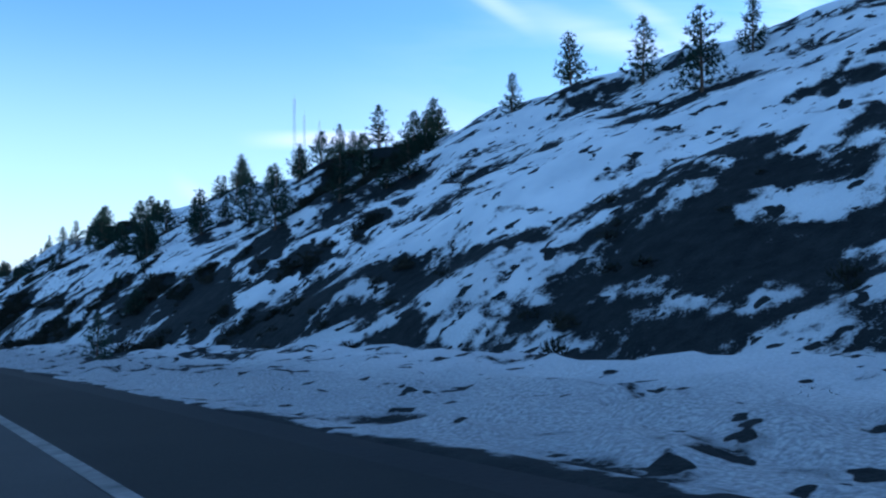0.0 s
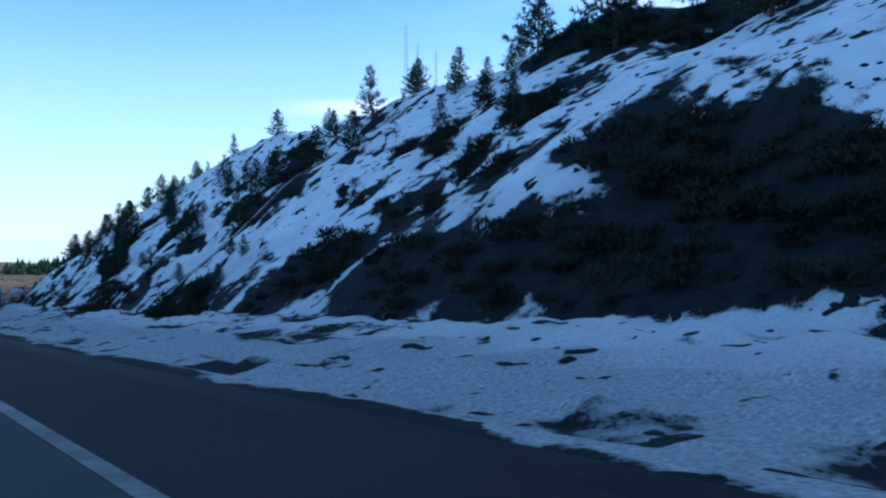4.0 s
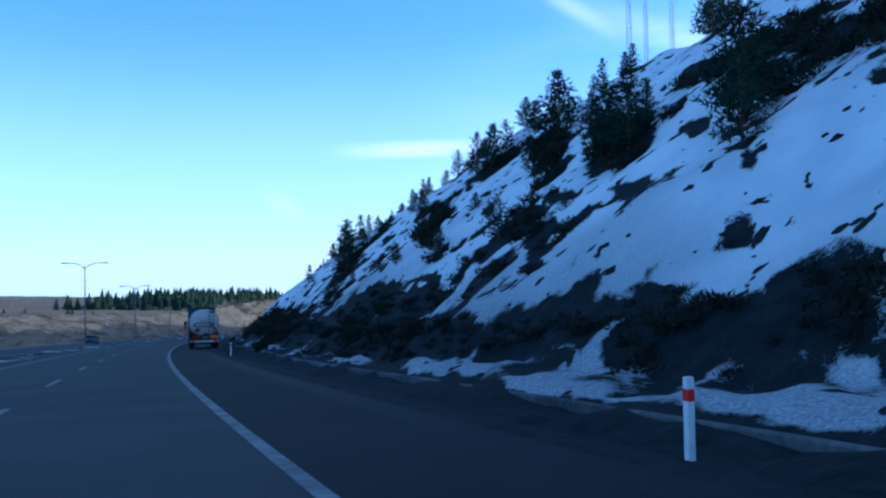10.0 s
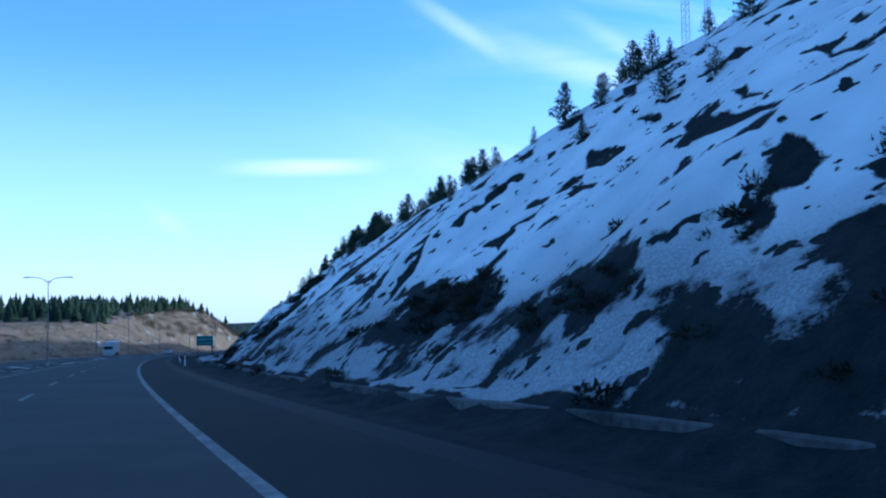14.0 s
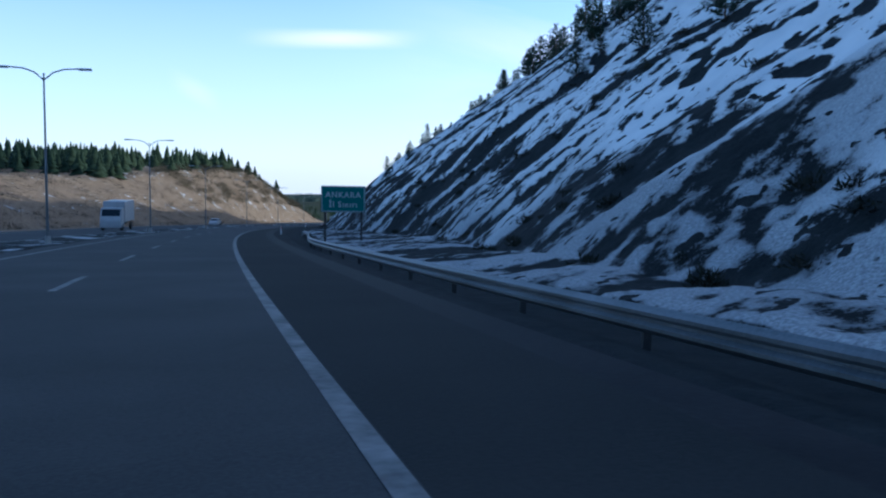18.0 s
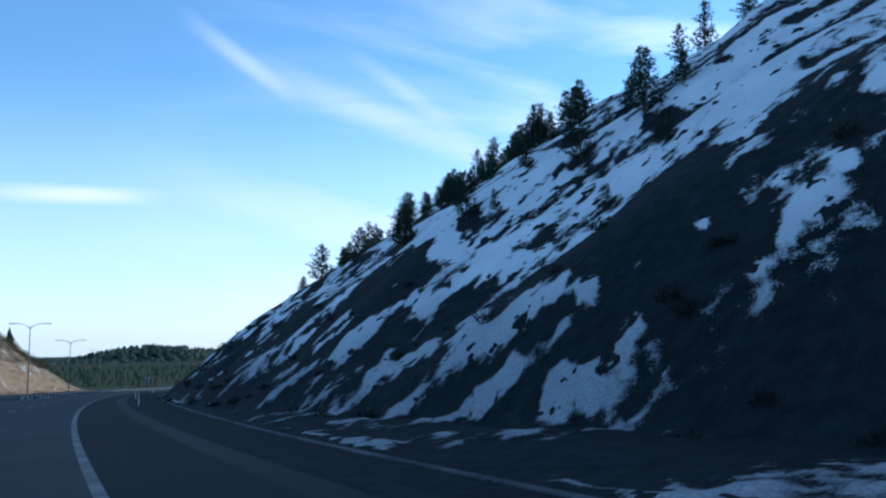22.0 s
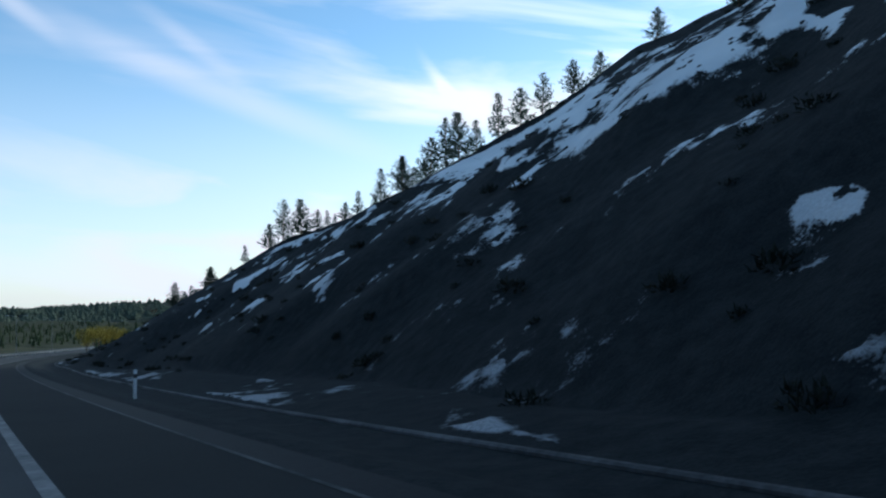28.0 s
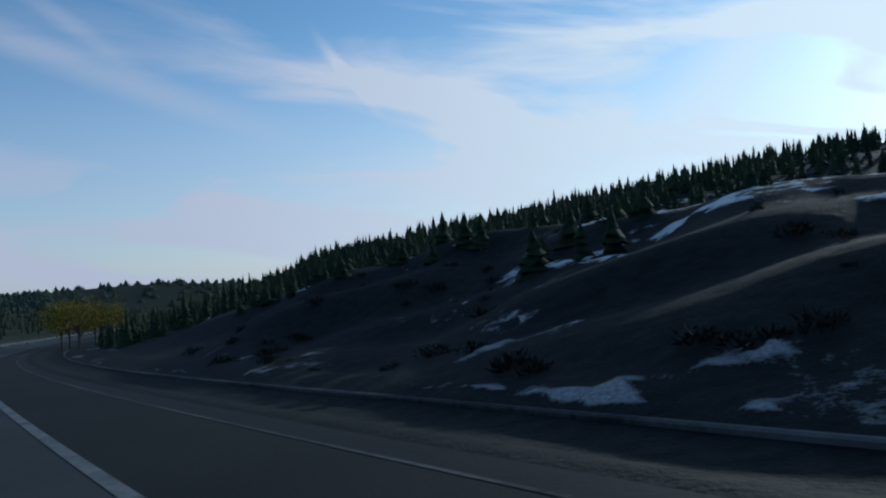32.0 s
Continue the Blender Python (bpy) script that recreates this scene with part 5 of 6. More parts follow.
guard_rail(474, 566, 5.05, 0.34, "low galvanised guard rail before the border sign", 1.7)
guard_rail(700, 1200, -7.9, 0.6, "galvanised guard rail on the median")


# ---- signs ----
def words(text, size, material, parent, x, z, y=-0.03):
    cu = bpy.data.curves.new("lettering", "FONT")
    cu.body, cu.size, cu.align_x, cu.extrude, cu.space_character, cu.offset = text, size, "CENTER", 0.003, 1.18, 0.012
    cu.materials.append(material)
    tmp = bpy.data.objects.new("lettering", cu)
    scene.collection.objects.link(tmp)
    me = bpy.data.meshes.new_from_object(tmp.evaluated_get(bpy.context.evaluated_depsgraph_get()))
    bpy.data.objects.remove(tmp)
    ob = new("lettering", me)
    ob.parent = parent
    ob.matrix_local = pose(x, y, z, 90, 0, 0)
    ob["label"] = "white lettering"
    return ob


def road_sign(name, s, d, bottom, w, h, lines, label, legs, turn=0.0):
    x, y, z = spot(s, d, 0)
    ob = thing(name, label, "road sign", (float(x), float(y), float(z)), yaw_at(s) + turn)
    panel = part("panel", box((w, 0.04, h), (0, 0, bottom + h / 2), 0.012), M_SIGN, ob, "dark green sheet metal panel")
    b = bmesh.new()
    t, m = 0.055, 0.06
    for sx in (-1, 1):
        box((t, 0.012, h - 2 * m), (sx * (w / 2 - m), -0.026, bottom + h / 2), bm=b)
        box((w - 2 * m + t, 0.012, t), (0, -0.026, bottom + h / 2 + sx * (h / 2 - m)), bm=b)
    part("border", b, M_SIGNW, panel, "white painted border")
    part("back", box((w - 0.1, 0.02, h - 0.1), (0, 0.035, bottom + h / 2)), M_GREYSIGN, ob, "bare metal back")
    for txt, size, zz in lines:
        words(txt, size, M_SIGNW, panel, 0, bottom + zz)
    for lx in legs:
        g = float(rise(s, d + lx))
        part("leg", box((0.14, 0.1, bottom + h * 0.9 - g + 0.3), (lx, 0.1, (bottom + h * 0.9 + g - 0.3) / 2), 0.01), M_DULLSTEEL, ob, "dark steel leg")
    return ob


road_sign("pass_sign", 246.0, 7.15, 1.66, 2.8, 1.2, (("Cankurtaran", 0.38, 0.70), ("Rakım 1580", 0.38, 0.22)), "green pass sign with white border on three legs", (-1.25, 0.0, 1.25), -14)
road_sign("border_sign", 542, 8.6, 1.84, 3.15, 1.85, (("ANKARA", 0.56, 1.04), ("İl Sınırı", 0.56, 0.36)), "green province border sign with white border", (-1.3, 1.3), -17)


def small_plates(s, d):
    x, y, z = spot(s, d, 0)
    ob = thing("route_plate", "small white plate on a thin post behind the border sign", "road sign", (float(x), float(y), float(z)), yaw_at(s) - 6)
    g = float(rise(s, d))
    part("post", rod((0, 0.05, g - 0.2), (0, 0.05, 1.9), 0.035), M_DULLSTEEL, ob)
    p = part("plate", box((0.72, 0.02, 0.54), (0, 0, 1.55), 0.006), M_SIGNW, ob, "white plate with dark bars")
    for z0, w in ((1.68, 0.46), (1.52, 0.52), (1.38, 0.40)):
        part("bar", box((w, 0.006, 0.06), (0, -0.013, z0)), M_DULLSTEEL, p)


small_plates(543, 10.0)


def lane_sign(s, d):
    x, y, z = spot(s, d, 0)
    ob = thing("lane_sign", "white upright sign with dark marks on a post", "road sign", (float(x), float(y), float(z)), yaw_at(s) - 6)
    g = float(rise(s, d))
    part("post", rod((0, 0.05, g - 0.2), (0, 0.05, 2.42), 0.035), M_DULLSTEEL, ob)
    p = part("plate", box((0.56, 0.02, 0.84), (0, 0, 1.95), 0.01), M_SIGNW, ob, "white rectangular plate")
    b = box((0.32, 0.006, 0.06), (0, -0.013, 2.16))
    box((0.07, 0.006, 0.32), (0, -0.013, 2.05), bm=b)
    box((0.24, 0.006, 0.1), (0, -0.013, 1.7), bm=b)
    part("marks", b, M_DULLSTEEL, p, "dark printed marks")


lane_sign(704, 5.9)


# ---- drain chutes down the face ----
def chute(s, d0, d1, tilt, label):
    x, y, z = spot(s, d0, 0)
    ob = thing("drain_chute", label, "drain", (float(x), float(y), float(z)), yaw_at(s))
    dd = np.arange(d0, d1, 0.8)
    hh = np.convolve(np.pad(rise(s + tilt * (dd - d0), dd), 1, mode="edge"), np.ones(3) / 3, mode="valid")

    def run(name, offs, material, lab):
        v, f = [], []
        for i, (d, h) in enumerate(zip(dd, hh)):
            for oy, oz in offs:
                v.append((d - d0, oy + tilt * (d - d0), h + oz - 0.055 * tilt * (d - d0)))
        n = len(offs)
        for i in range(len(dd) - 1):
            for j in range(n - 1):
                f.append((i * n + j, (i + 1) * n + j, (i + 1) * n + j + 1, i * n + j + 1))
        p = mesh_object(name, v, f, material, ob)
        p["label"] = lab
        return p

    for sy in (-1, 1):
        run("kerb", [(sy * 0.15, 0.0), (sy * 0.15, 0.2), (sy * 0.22, 0.2), (sy * 0.22, -0.5)][::sy], M_DARKCON, "dark weathered concrete kerb")
    run("channel", [(-0.15, 0.16), (0.0, 0.13), (0.15, 0.16)], M_SNOW, "channel bed filled with snow")
    return ob


M_DARKCON = surface("dark_concrete", (0.05, 0.05, 0.05), (0.12, 0.12, 0.115), 0.9, 0.9, 12.0, 0.4)
M_SNOW = surface("packed_snow", (0.66, 0.68, 0.72), (0.86, 0.87, 0.88), 0.8, 1.5, 9.0, 0.4)
chute(436.4, 7.4, 42, 0.228, "concrete drain chute filled with snow down the cutting")
chute(161.8, 14.0, 40, 0.45, "narrow concrete drain chute down the snowy cutting")


# ---- lattice masts on the hill ----
M_MAST = surface("pale_mast_paint", (0.45, 0.46, 0.46), (0.62, 0.62, 0.62), 0.6, 1.0, 10.0, 0.0)

def lattice_mast(s, d, top, foot, width, label):
    x, y, z = spot(s, d, 0)
    ob = thing("radio_mast", label, "mast", (float(x), float(y), float(z)), 20)
    tall = top - foot
    legs = [(math.cos(a) * width, math.sin(a) * width) for a in (0.3, 0.3 + 2.094, 0.3 + 4.189)]
    for lx, ly in legs:
        part("leg", rod((lx, ly, foot), (lx * 0.55, ly * 0.55, top), 0.15, 0.11, 6), M_MAST, ob)
    n = int(tall / 2.2)
    for i in range(3):
        b = bmesh.new()
        for j in range(n):
            f0, f1 = j / n, (j + 1) / n
            k0, k1 = 1 - 0.45 * f0, 1 - 0.45 * f1
            a, c = legs[i], legs[(i + 1) % 3]
            rod((a[0] * k0, a[1] * k0, foot + tall * f0), (c[0] * k1, c[1] * k1, foot + tall * f1), 0.07, sides=4, bm=b)
            rod((a[0] * k1, a[1] * k1, foot + tall * f1), (c[0] * k1, c[1] * k1, foot + tall * f1), 0.06, sides=4, bm=b)
        part("bracing", b, M_MAST, ob, "zigzag steel bracing")
    part("antenna", rod((0, 0, top - 0.5), (0, 0, top + 4.0), 0.09, 0.06, 6), M_MAST, ob)
    for j, a in enumerate((0.4, 2.5, 4.4)):
        part("aerial_panel", box((0.28, 0.16, 1.6), (math.cos(a) * 0.9, math.sin(a) * 0.9, top - 1.5 - j * 0.6), 0.03), M_POSTW, ob, "white aerial panel")
    return ob


lattice_mast(643, 151, 155, 36, 1.9, "tall grey lattice radio mast on the hilltop")
lattice_mast(641, 157.7, 143, 36, 1.5, "slender lattice radio mast beside the tallest")
lattice_mast(638, 168, 138, 36, 1.6, "shorter lattice radio mast on the hilltop")


# ---- median lamps ----
def street_lamp(s):
    x, y, z = spot(s, -9.2, -0.15)
    ob = thing("street_lamp", "tall grey lamp post with two arms on the median", "street lamp", (float(x), float(y), float(z)), yaw_at(s), "median lamps")
    part("pole", rod((0, 0, 0), (0, 0, 9.7), 0.085, 0.045, 10), M_STEEL, ob)
    part("base", rod((0, 0, 0), (0, 0, 0.5), 0.18, 0.15, 10), M_CONCRETE, ob)
    for sx in (-1, 1):
        b = bmesh.new()
        pts = [(0, 9.3), (0.5, 9.75), (1.1, 9.95), (1.9, 10.0)]
        for (a0, z0), (a1, z1) in zip(pts, pts[1:]):
            rod((sx * a0, 0, z0), (sx * a1, 0, z1), 0.04, sides=6, bm=b)
        arm = part("arm", b, M_STEEL, ob)
        part("lamp_head", box((0.75, 0.3, 0.13), (sx * 2.2, 0, 9.98), 0.05), M_GREYSIGN, arm, "flat grey lamp head")
    return ob


for s in (375, 428, 481, 534, 579, 624, 670, 715, 760, 805, 850, 895, 940, 985, 1030, 1075, 1120):
    street_lamp(s)


# ---- vehicles ----
def paint(name, colour, rough=0.35):
    return surface(name, tuple(c * 0.8 for c in colour), colour, rough, 1.5, 25.0, 0.02)


M_TANK = surface("grimy_cream_tank", (0.36, 0.34, 0.30), (0.62, 0.60, 0.55), 0.5, 0.7, 7.0, 0.08, metal=0.1)
M_TANKLOW = surface("mud_brown_tank_belly", (0.045, 0.036, 0.024), (0.15, 0.12, 0.08), 0.8, 0.9, 9.0, 0.12)
M_MUDDY = surface("mud_splashed_metal", (0.03, 0.028, 0.024), (0.10, 0.095, 0.085), 0.8, 1.2, 12.0, 0.1)
M_TANKTRIM = surface("dirty_white_trim", (0.30, 0.30, 0.28), (0.55, 0.54, 0.50), 0.6, 1.5, 14.0, 0.08)
M_CAB = paint("blue_grey_cab_paint", (0.02, 0.052, 0.085))
M_CABWHITE = paint("white_cab_paint", (0.42, 0.42, 0.42))
M_BLACK = surface("black_plastic", (0.006, 0.006, 0.007), (0.018, 0.018, 0.018), 0.85, 3.0, 20.0, 0.1, spec=0.1)
M_RUBBER = surface("tyre_rubber", (0.012, 0.012, 0.012), (0.03, 0.03, 0.03), 0.9, 6.0, 40.0, 0.3)
M_RIM = surface("dusty_rim", (0.18, 0.18, 0.18), (0.34, 0.34, 0.33), 0.5, 6.0, 30.0, 0.1, metal=0.7)
M_ORANGE = paint("orange_plate", (0.75, 0.20, 0.03), 0.5)
M_REDP = paint("red_paint", (0.16, 0.018, 0.02), 0.6)
M_LAMPRED = paint("red_lamp", (0.5, 0.02, 0.02), 0.2)
M_GLASS = bpy.data.materials.new("tinted_glass")
M_GLASS.use_nodes = True
_b = M_GLASS.node_tree.nodes["Principled BSDF"]
_b.inputs["Base Color"].default_value = (0.012, 0.02, 0.028, 1)
_b.inputs["Roughness"].default_value = 0.12
_b.inputs["Specular IOR Level"].default_value = 0.2


def wheel(parent, x, y, r=0.5, w=0.3, side=1):
    """A tyre with its rim; the axle lies across the vehicle."""
    b = bmesh.new()
    prof = [(r * 0.58, -w / 2), (r * 0.9, -w / 2), (r * 0.985, -w * 0.36), (r, -w * 0.2), (r, w * 0.2), (r * 0.985, w * 0.36), (r * 0.9, w / 2), (r * 0.58, w / 2)]
    n = 28
    rings = []
    for i in range(n):
        a = 6.2832 * i / n
        rings.append([b.verts.new((x + q_, y + p * math.cos(a), r + p * math.sin(a))) for p, q_ in prof])
    for i in range(n):
        for j in range(len(prof) - 1):
            b.faces.new((rings[i][j], rings[i][j + 1], rings[(i + 1) % n][j + 1], rings[(i + 1) % n][j]))
    ob = part("wheel", b, M_RUBBER, parent, "black rubber tyre")
    rim = rod((x - w * 0.3, y, r), (x + w * 0.3, y, r), r * 0.57, sides=24)
    part("rim", rim, M_RIM, ob, "dusty steel rim")
    part("hub", rod((x + side * w * 0.28, y, r), (x + side * (w * 0.28 + 0.08), y, r), r * 0.2, r * 0.16, 12), M_DULLSTEEL, ob)
    return ob


def tanker(s, d):
    """x across (right positive), y ahead, z up; the tail stands at y = 0."""
    x, y, z = spot(s, d, 0.0)
    ob = thing("tanker_truck", "grimy pale tank truck with a blue-grey cab, standing on the shoulder", "truck", (float(x), float(y), float(z) + 0.0), yaw_at(s + 5))
    ob.matrix_world = pose(float(x), float(y), float(z), math.degrees(-math.atan(0.06)), 0, yaw_at(s + 5) + 1.2)
    L, cz, rx, rz = 5.05, 2.28, 1.23, 1.14
    # tank: a slightly flattened round barrel with domed ends
    n = 40
    st = [(-0.22, 0.0), (-0.20, 0.35), (-0.13, 0.72), (-0.04, 0.95), (0.0, 1.0)] + [(q_, 1.0) for q_ in np.linspace(0.4, L - 0.4, 12)] + [(L, 1.0), (L + 0.05, 0.95), (L + 0.16, 0.72), (L + 0.24, 0.35), (L + 0.26, 0.0)]
    b = bmesh.new()
    rings = []
    for yy, k in st:
        if k == 0:
            rings.append([b.verts.new((0, yy, cz))])
            continue
        ring = []
        for i in range(n):
            a = 6.2832 * i / n
            c, q_ = math.cos(a), math.sin(a)
            ring.append(b.verts.new((rx * k * math.copysign(abs(c) ** 0.85, c), yy, cz + rz * k * math.copysign(abs(q_) ** 0.9, q_))))
        rings.append(ring)
    for r0, r1 in zip(rings, rings[1:]):
        for i in range(n):
            j = (i + 1) % n
            if len(r0) == 1:
                b.faces.new((r0[0], r1[j], r1[i]))
            elif len(r1) == 1:
                b.faces.new((r0[i], r0[j], r1[0]))
            else:
                b.faces.new((r0[i], r0[j], r1[j], r1[i]))
    for f_ in b.faces:
        f_.smooth = True
        c = f_.calc_center_median()
        f_.material_index = int(c.z < cz - 0.36 and 0.0 < c.y < L)
    tank = part("tank", b, M_TANK, ob, "grimy cream tank with domed ends and a muddy belly")
    tank.data.materials.append(M_TANKLOW)

    def hoop(yy, w, grow, mat, name="band", lab=""):
        b = bmesh.new()
        rr = []
        for q0 in (yy - w / 2, yy + w / 2):
            for g in (0.995, 1 + grow):
                rr.append([b.verts.new((rx * g * math.copysign(abs(math.cos(6.2832 * i / n)) ** 0.85, math.cos(6.2832 * i / n)), q0, cz + rz * g * math.copysign(abs(math.sin(6.2832 * i / n)) ** 0.9, math.sin(6.2832 * i / n)))) for i in range(n)])
        for u, v in ((0, 1), (1, 3), (3, 2)):
            for i in range(n):
                j = (i + 1) % n
                b.faces.new((rr[u][i], rr[u][j], rr[v][j], rr[v][i]))
        return part(name, b, mat, tank, lab)

    hoop(0.0, 0.05, 0.02, M_DULLSTEEL, "seam", "dark riveted seam")
    for i in range(44):
        a = 6.2832 * (i + 0.5) / 44
        c, q_ = math.cos(a), math.sin(a)
        turn = Matrix.Rotation(-a, 4, "Y")
        part("reflector", box((0.012, 0.055, 0.085), (1.006 * rx * math.copysign(abs(c) ** 0.85, c), 0.055, cz + 1.006 * rz * math.copysign(abs(q_) ** 0.9, q_)), 0.003, turn), M_REDP, tank)
    for yy in (1.6, 3.3):
        hoop(yy, 0.09, 0.015, M_TANK)
    # walkway and rails on top
    part("walkway", box((0.62, L - 0.4, 0.05), (0, L / 2, cz + rz + 0.05), 0.01), M_DULLSTEEL, ob, "dark grating walkway")
    for sx in (-1, 1):
        part("top_rail", rod((sx * 0.52, 0.0, cz + rz + 0.16), (sx * 0.52, L, cz + rz + 0.16), 0.03, sides=8), M_DULLSTEEL, ob)
    part("rear_top_guard", box((1.30, 0.07, 0.12), (0, -0.02, cz + rz + 0.06), 0.02), M_DULLSTEEL, ob, "dark guard over the tail")
    for yy in (1.0, 2.6, 4.2):
        part("hatch", rod((0, yy, cz + rz + 0.05), (0, yy, cz + rz + 0.22), 0.26, sides=18), M_DULLSTEEL, ob, "round tank hatch")
    # ladder on the tail
    lad = bmesh.new()
    for sx in (0.42, 0.82):
        rod((sx, -0.32, 1.25), (sx, -0.30, cz + rz), 0.022, sides=6, bm=lad)
    part("ladder", lad, M_DULLSTEEL, ob, "steel ladder on the tail")
    for i in range(6):
        part("rung", rod((0.42, -0.32, 1.45 + 0.34 * i), (0.82, -0.32, 1.45 + 0.34 * i), 0.018, sides=6), M_DULLSTEEL, ob)
    # writing too small to read stands as bars
    def oblong(w_, h_, n_=8):
        """A flat plate with round ends, in the x-z plane."""
        b = bmesh.new()
        pts = []
        for sx, a0 in ((1, -90), (-1, 90)):
            for k in range(n_ + 1):
                a = radians(a0 + 180 * k / n_)
                pts.append((sx * (w_ - h_) / 2 + math.cos(a) * h_ / 2, math.sin(a) * h_ / 2))
        lo = [b.verts.new((px, 0.01, pz)) for px, pz in pts]
        hi = [b.verts.new((px, -0.01, pz)) for px, pz in pts]
        b.faces.new(lo[::-1])
        b.faces.new(hi)
        for k in range(len(pts)):
            q = (k + 1) % len(pts)
            b.faces.new((lo[k], lo[q], hi[q], hi[k]))
        return b

    b = oblong(1.70, 0.36)
    bmesh.ops.translate(b, verts=b.verts, vec=(-0.05, -0.272, cz - 0.22))
    band = part("tail_band", b, M_REDP, tank, "dark red lettered oblong plate")
    part("tail_panel", box((1.32, 0.012, 0.22), (-0.05, -0.288, cz - 0.22)), M_TANKTRIM, band, "pale lettered panel")
    for px, w_ in ((-0.48, 0.30), (-0.12, 0.32), (0.22, 0.26), (0.47, 0.16)):
        part("tail_bar", box((w_, 0.008, 0.11), (px - 0.05, -0.296, cz - 0.22)), M_GREYSIGN, band)
    part("tail_bar", box((0.62, 0.01, 0.05), (-0.1, -0.262, cz + 0.06)), M_REDP, tank, "small red bar of unreadable writing")
    part("hazard_plate", box((0.38, 0.012, 0.38), (-0.58, -0.262, cz - 0.70), 0.004, Matrix.Rotation(radians(45), 4, "Y")), M_REDP, tank, "dark red diamond plate")
    part("data_plate", box((0.22, 0.012, 0.18), (0.86, -0.175, cz - 0.55), 0.004), M_CAB, tank, "small blue plate")
    part("roof_lamp", box((0.30, 0.06, 0.16), (0.62, -0.16, cz + rz - 0.28), 0.02), M_CAB, tank, "blue work lamp")
    # plates on the flank that faces the road
    off = -rx - 0.008
    part("side_diamond", box((0.02, 0.30, 0.30), (off, 0.95, cz - 0.12), 0.004, Matrix.Rotation(radians(45), 4, "X")), M_REDP, tank, "dark red diamond plate on the flank")
    sb = part("side_band", box((0.02, 0.86, 0.30), (off, 1.75, cz - 0.12), 0.008), M_REDP, tank, "dark red lettered plate on the flank")
    part("side_bar", box((0.012, 0.70, 0.14), (off - 0.012, 1.75, cz - 0.12)), M_TANKTRIM, sb, "pale bar of unreadable writing")
    part("flank_stripe", box((0.02, L - 0.3, 0.07), (-rx * 0.975, L / 2, cz - 0.35), 0.004), paint("ochre_stripe", (0.10, 0.075, 0.035), 0.6), tank, "ochre stripe")
    # chassis
    for sx in (-1, 1):
        part("chassis_beam", box((0.12, L + 4.4, 0.28), (sx * 0.42, (L + 4.2) / 2, 0.93), 0.02), M_BLACK, ob)
        part("side_guard", box((0.06, L - 0.7, 0.11), (sx * 1.2, L / 2 + 0.05, 1.18), 0.012), M_MUDDY, ob, "mud-splashed side beam")
        for yy in (0.5, 1.55, 2.75, 4.0):
            part("guard_stay", box((0.05, 0.06, 0.34), (sx * 1.17, yy, 1.32), 0.01), M_DULLSTEEL, ob)
        part("side_skirt", box((0.03, L - 0.9, 0.20), (sx * 1.14, L / 2 + 0.05, 1.06), 0.01), M_BLACK, ob)
        for yy in (0.9, 2.15, 3.4, L + 3.7):
            wheel(ob, sx * 1.04, yy, side=sx)
        for yy in (0.9, 2.15, 3.4):
            part("mudguard", box((0.34, 1.18, 0.05), (sx * 1.04, yy, 1.1), 0.02), M_BLACK, ob)
        part("saddle", box((0.9, 0.16, 0.5), (sx * 0.5, 2.0, 1.25), 0.03), M_BLACK, ob)
    for yy in (0.9, 2.15, 3.4, L + 3.7):
        part("axle", rod((-0.95, yy, 0.5), (0.95, yy, 0.5), 0.09, sides=12), M_BLACK, ob)
    for sx in (-1, 1):
        part("spring", box((0.10, 3.6, 0.16), (sx * 0.55, 2.15, 0.70), 0.03), M_BLACK, ob)
    # added dark panel, unseen: keeps light from showing through below the tank
    part("underside_light_stop", box((1.9, L + 1.6, 0.10), (0, L / 2 + 0.8, 1.16), 0.02), M_BLACK, ob)
    part("side_box", box((0.4, 0.6, 0.5), (-1.0, L + 0.7, 0.72), 0.03), M_BLACK, ob, "dark side locker")
    part("side_box", box((0.4, 0.6, 0.5), (1.0, L + 0.7, 0.72), 0.03), M_BLACK, ob, "dark side locker")
    # tail: bumper, plates, lamps
    part("bumper", box((2.42, 0.12, 0.20), (0, -0.32, 0.62), 0.02), M_TANKTRIM, ob, "pale rear bumper")
    for sx in (-1, 1):
        l_ = part("tail_lamp", box((0.42, 0.06, 0.15), (sx * 0.95, -0.40, 0.62), 0.015), M_LAMPRED, ob, "red tail lamp")
        part("lamp_cover", box((0.12, 0.02, 0.12), (sx * 0.80, -0.435, 0.62), 0.005), M_ORANGE, l_)
        part("mud_flap", box((0.5, 0.03, 0.45), (sx * 0.95, 0.22, 0.55), 0.01), M_BLACK, ob)
    for px, w_ in ((-0.62, 0.72), (0.80, 0.62)):
        part("warning_plate", box((w_, 0.03, 0.30), (px, -0.34, 1.02), 0.008), M_ORANGE if px > 0 else M_REDP, ob, "orange warning plate" if px > 0 else "faded red warning plate")
    pl = part("number_plate", box((0.48, 0.02, 0.13), (0.1, -0.36, 0.93), 0.004), M_SIGNW, ob, "white number plate")
    part("plate_bar", box((0.36, 0.01, 0.06), (0.1, -0.372, 0.93)), M_DULLSTEEL, pl)
    part("valve_box", box((0.55, 0.25, 0.4), (0.15, -0.1, 1.15), 0.03), M_DULLSTEEL, ob)
    # cab with a roof spoiler
    y0, yl = L + 2.1, 2.4
    b = bmesh.new()
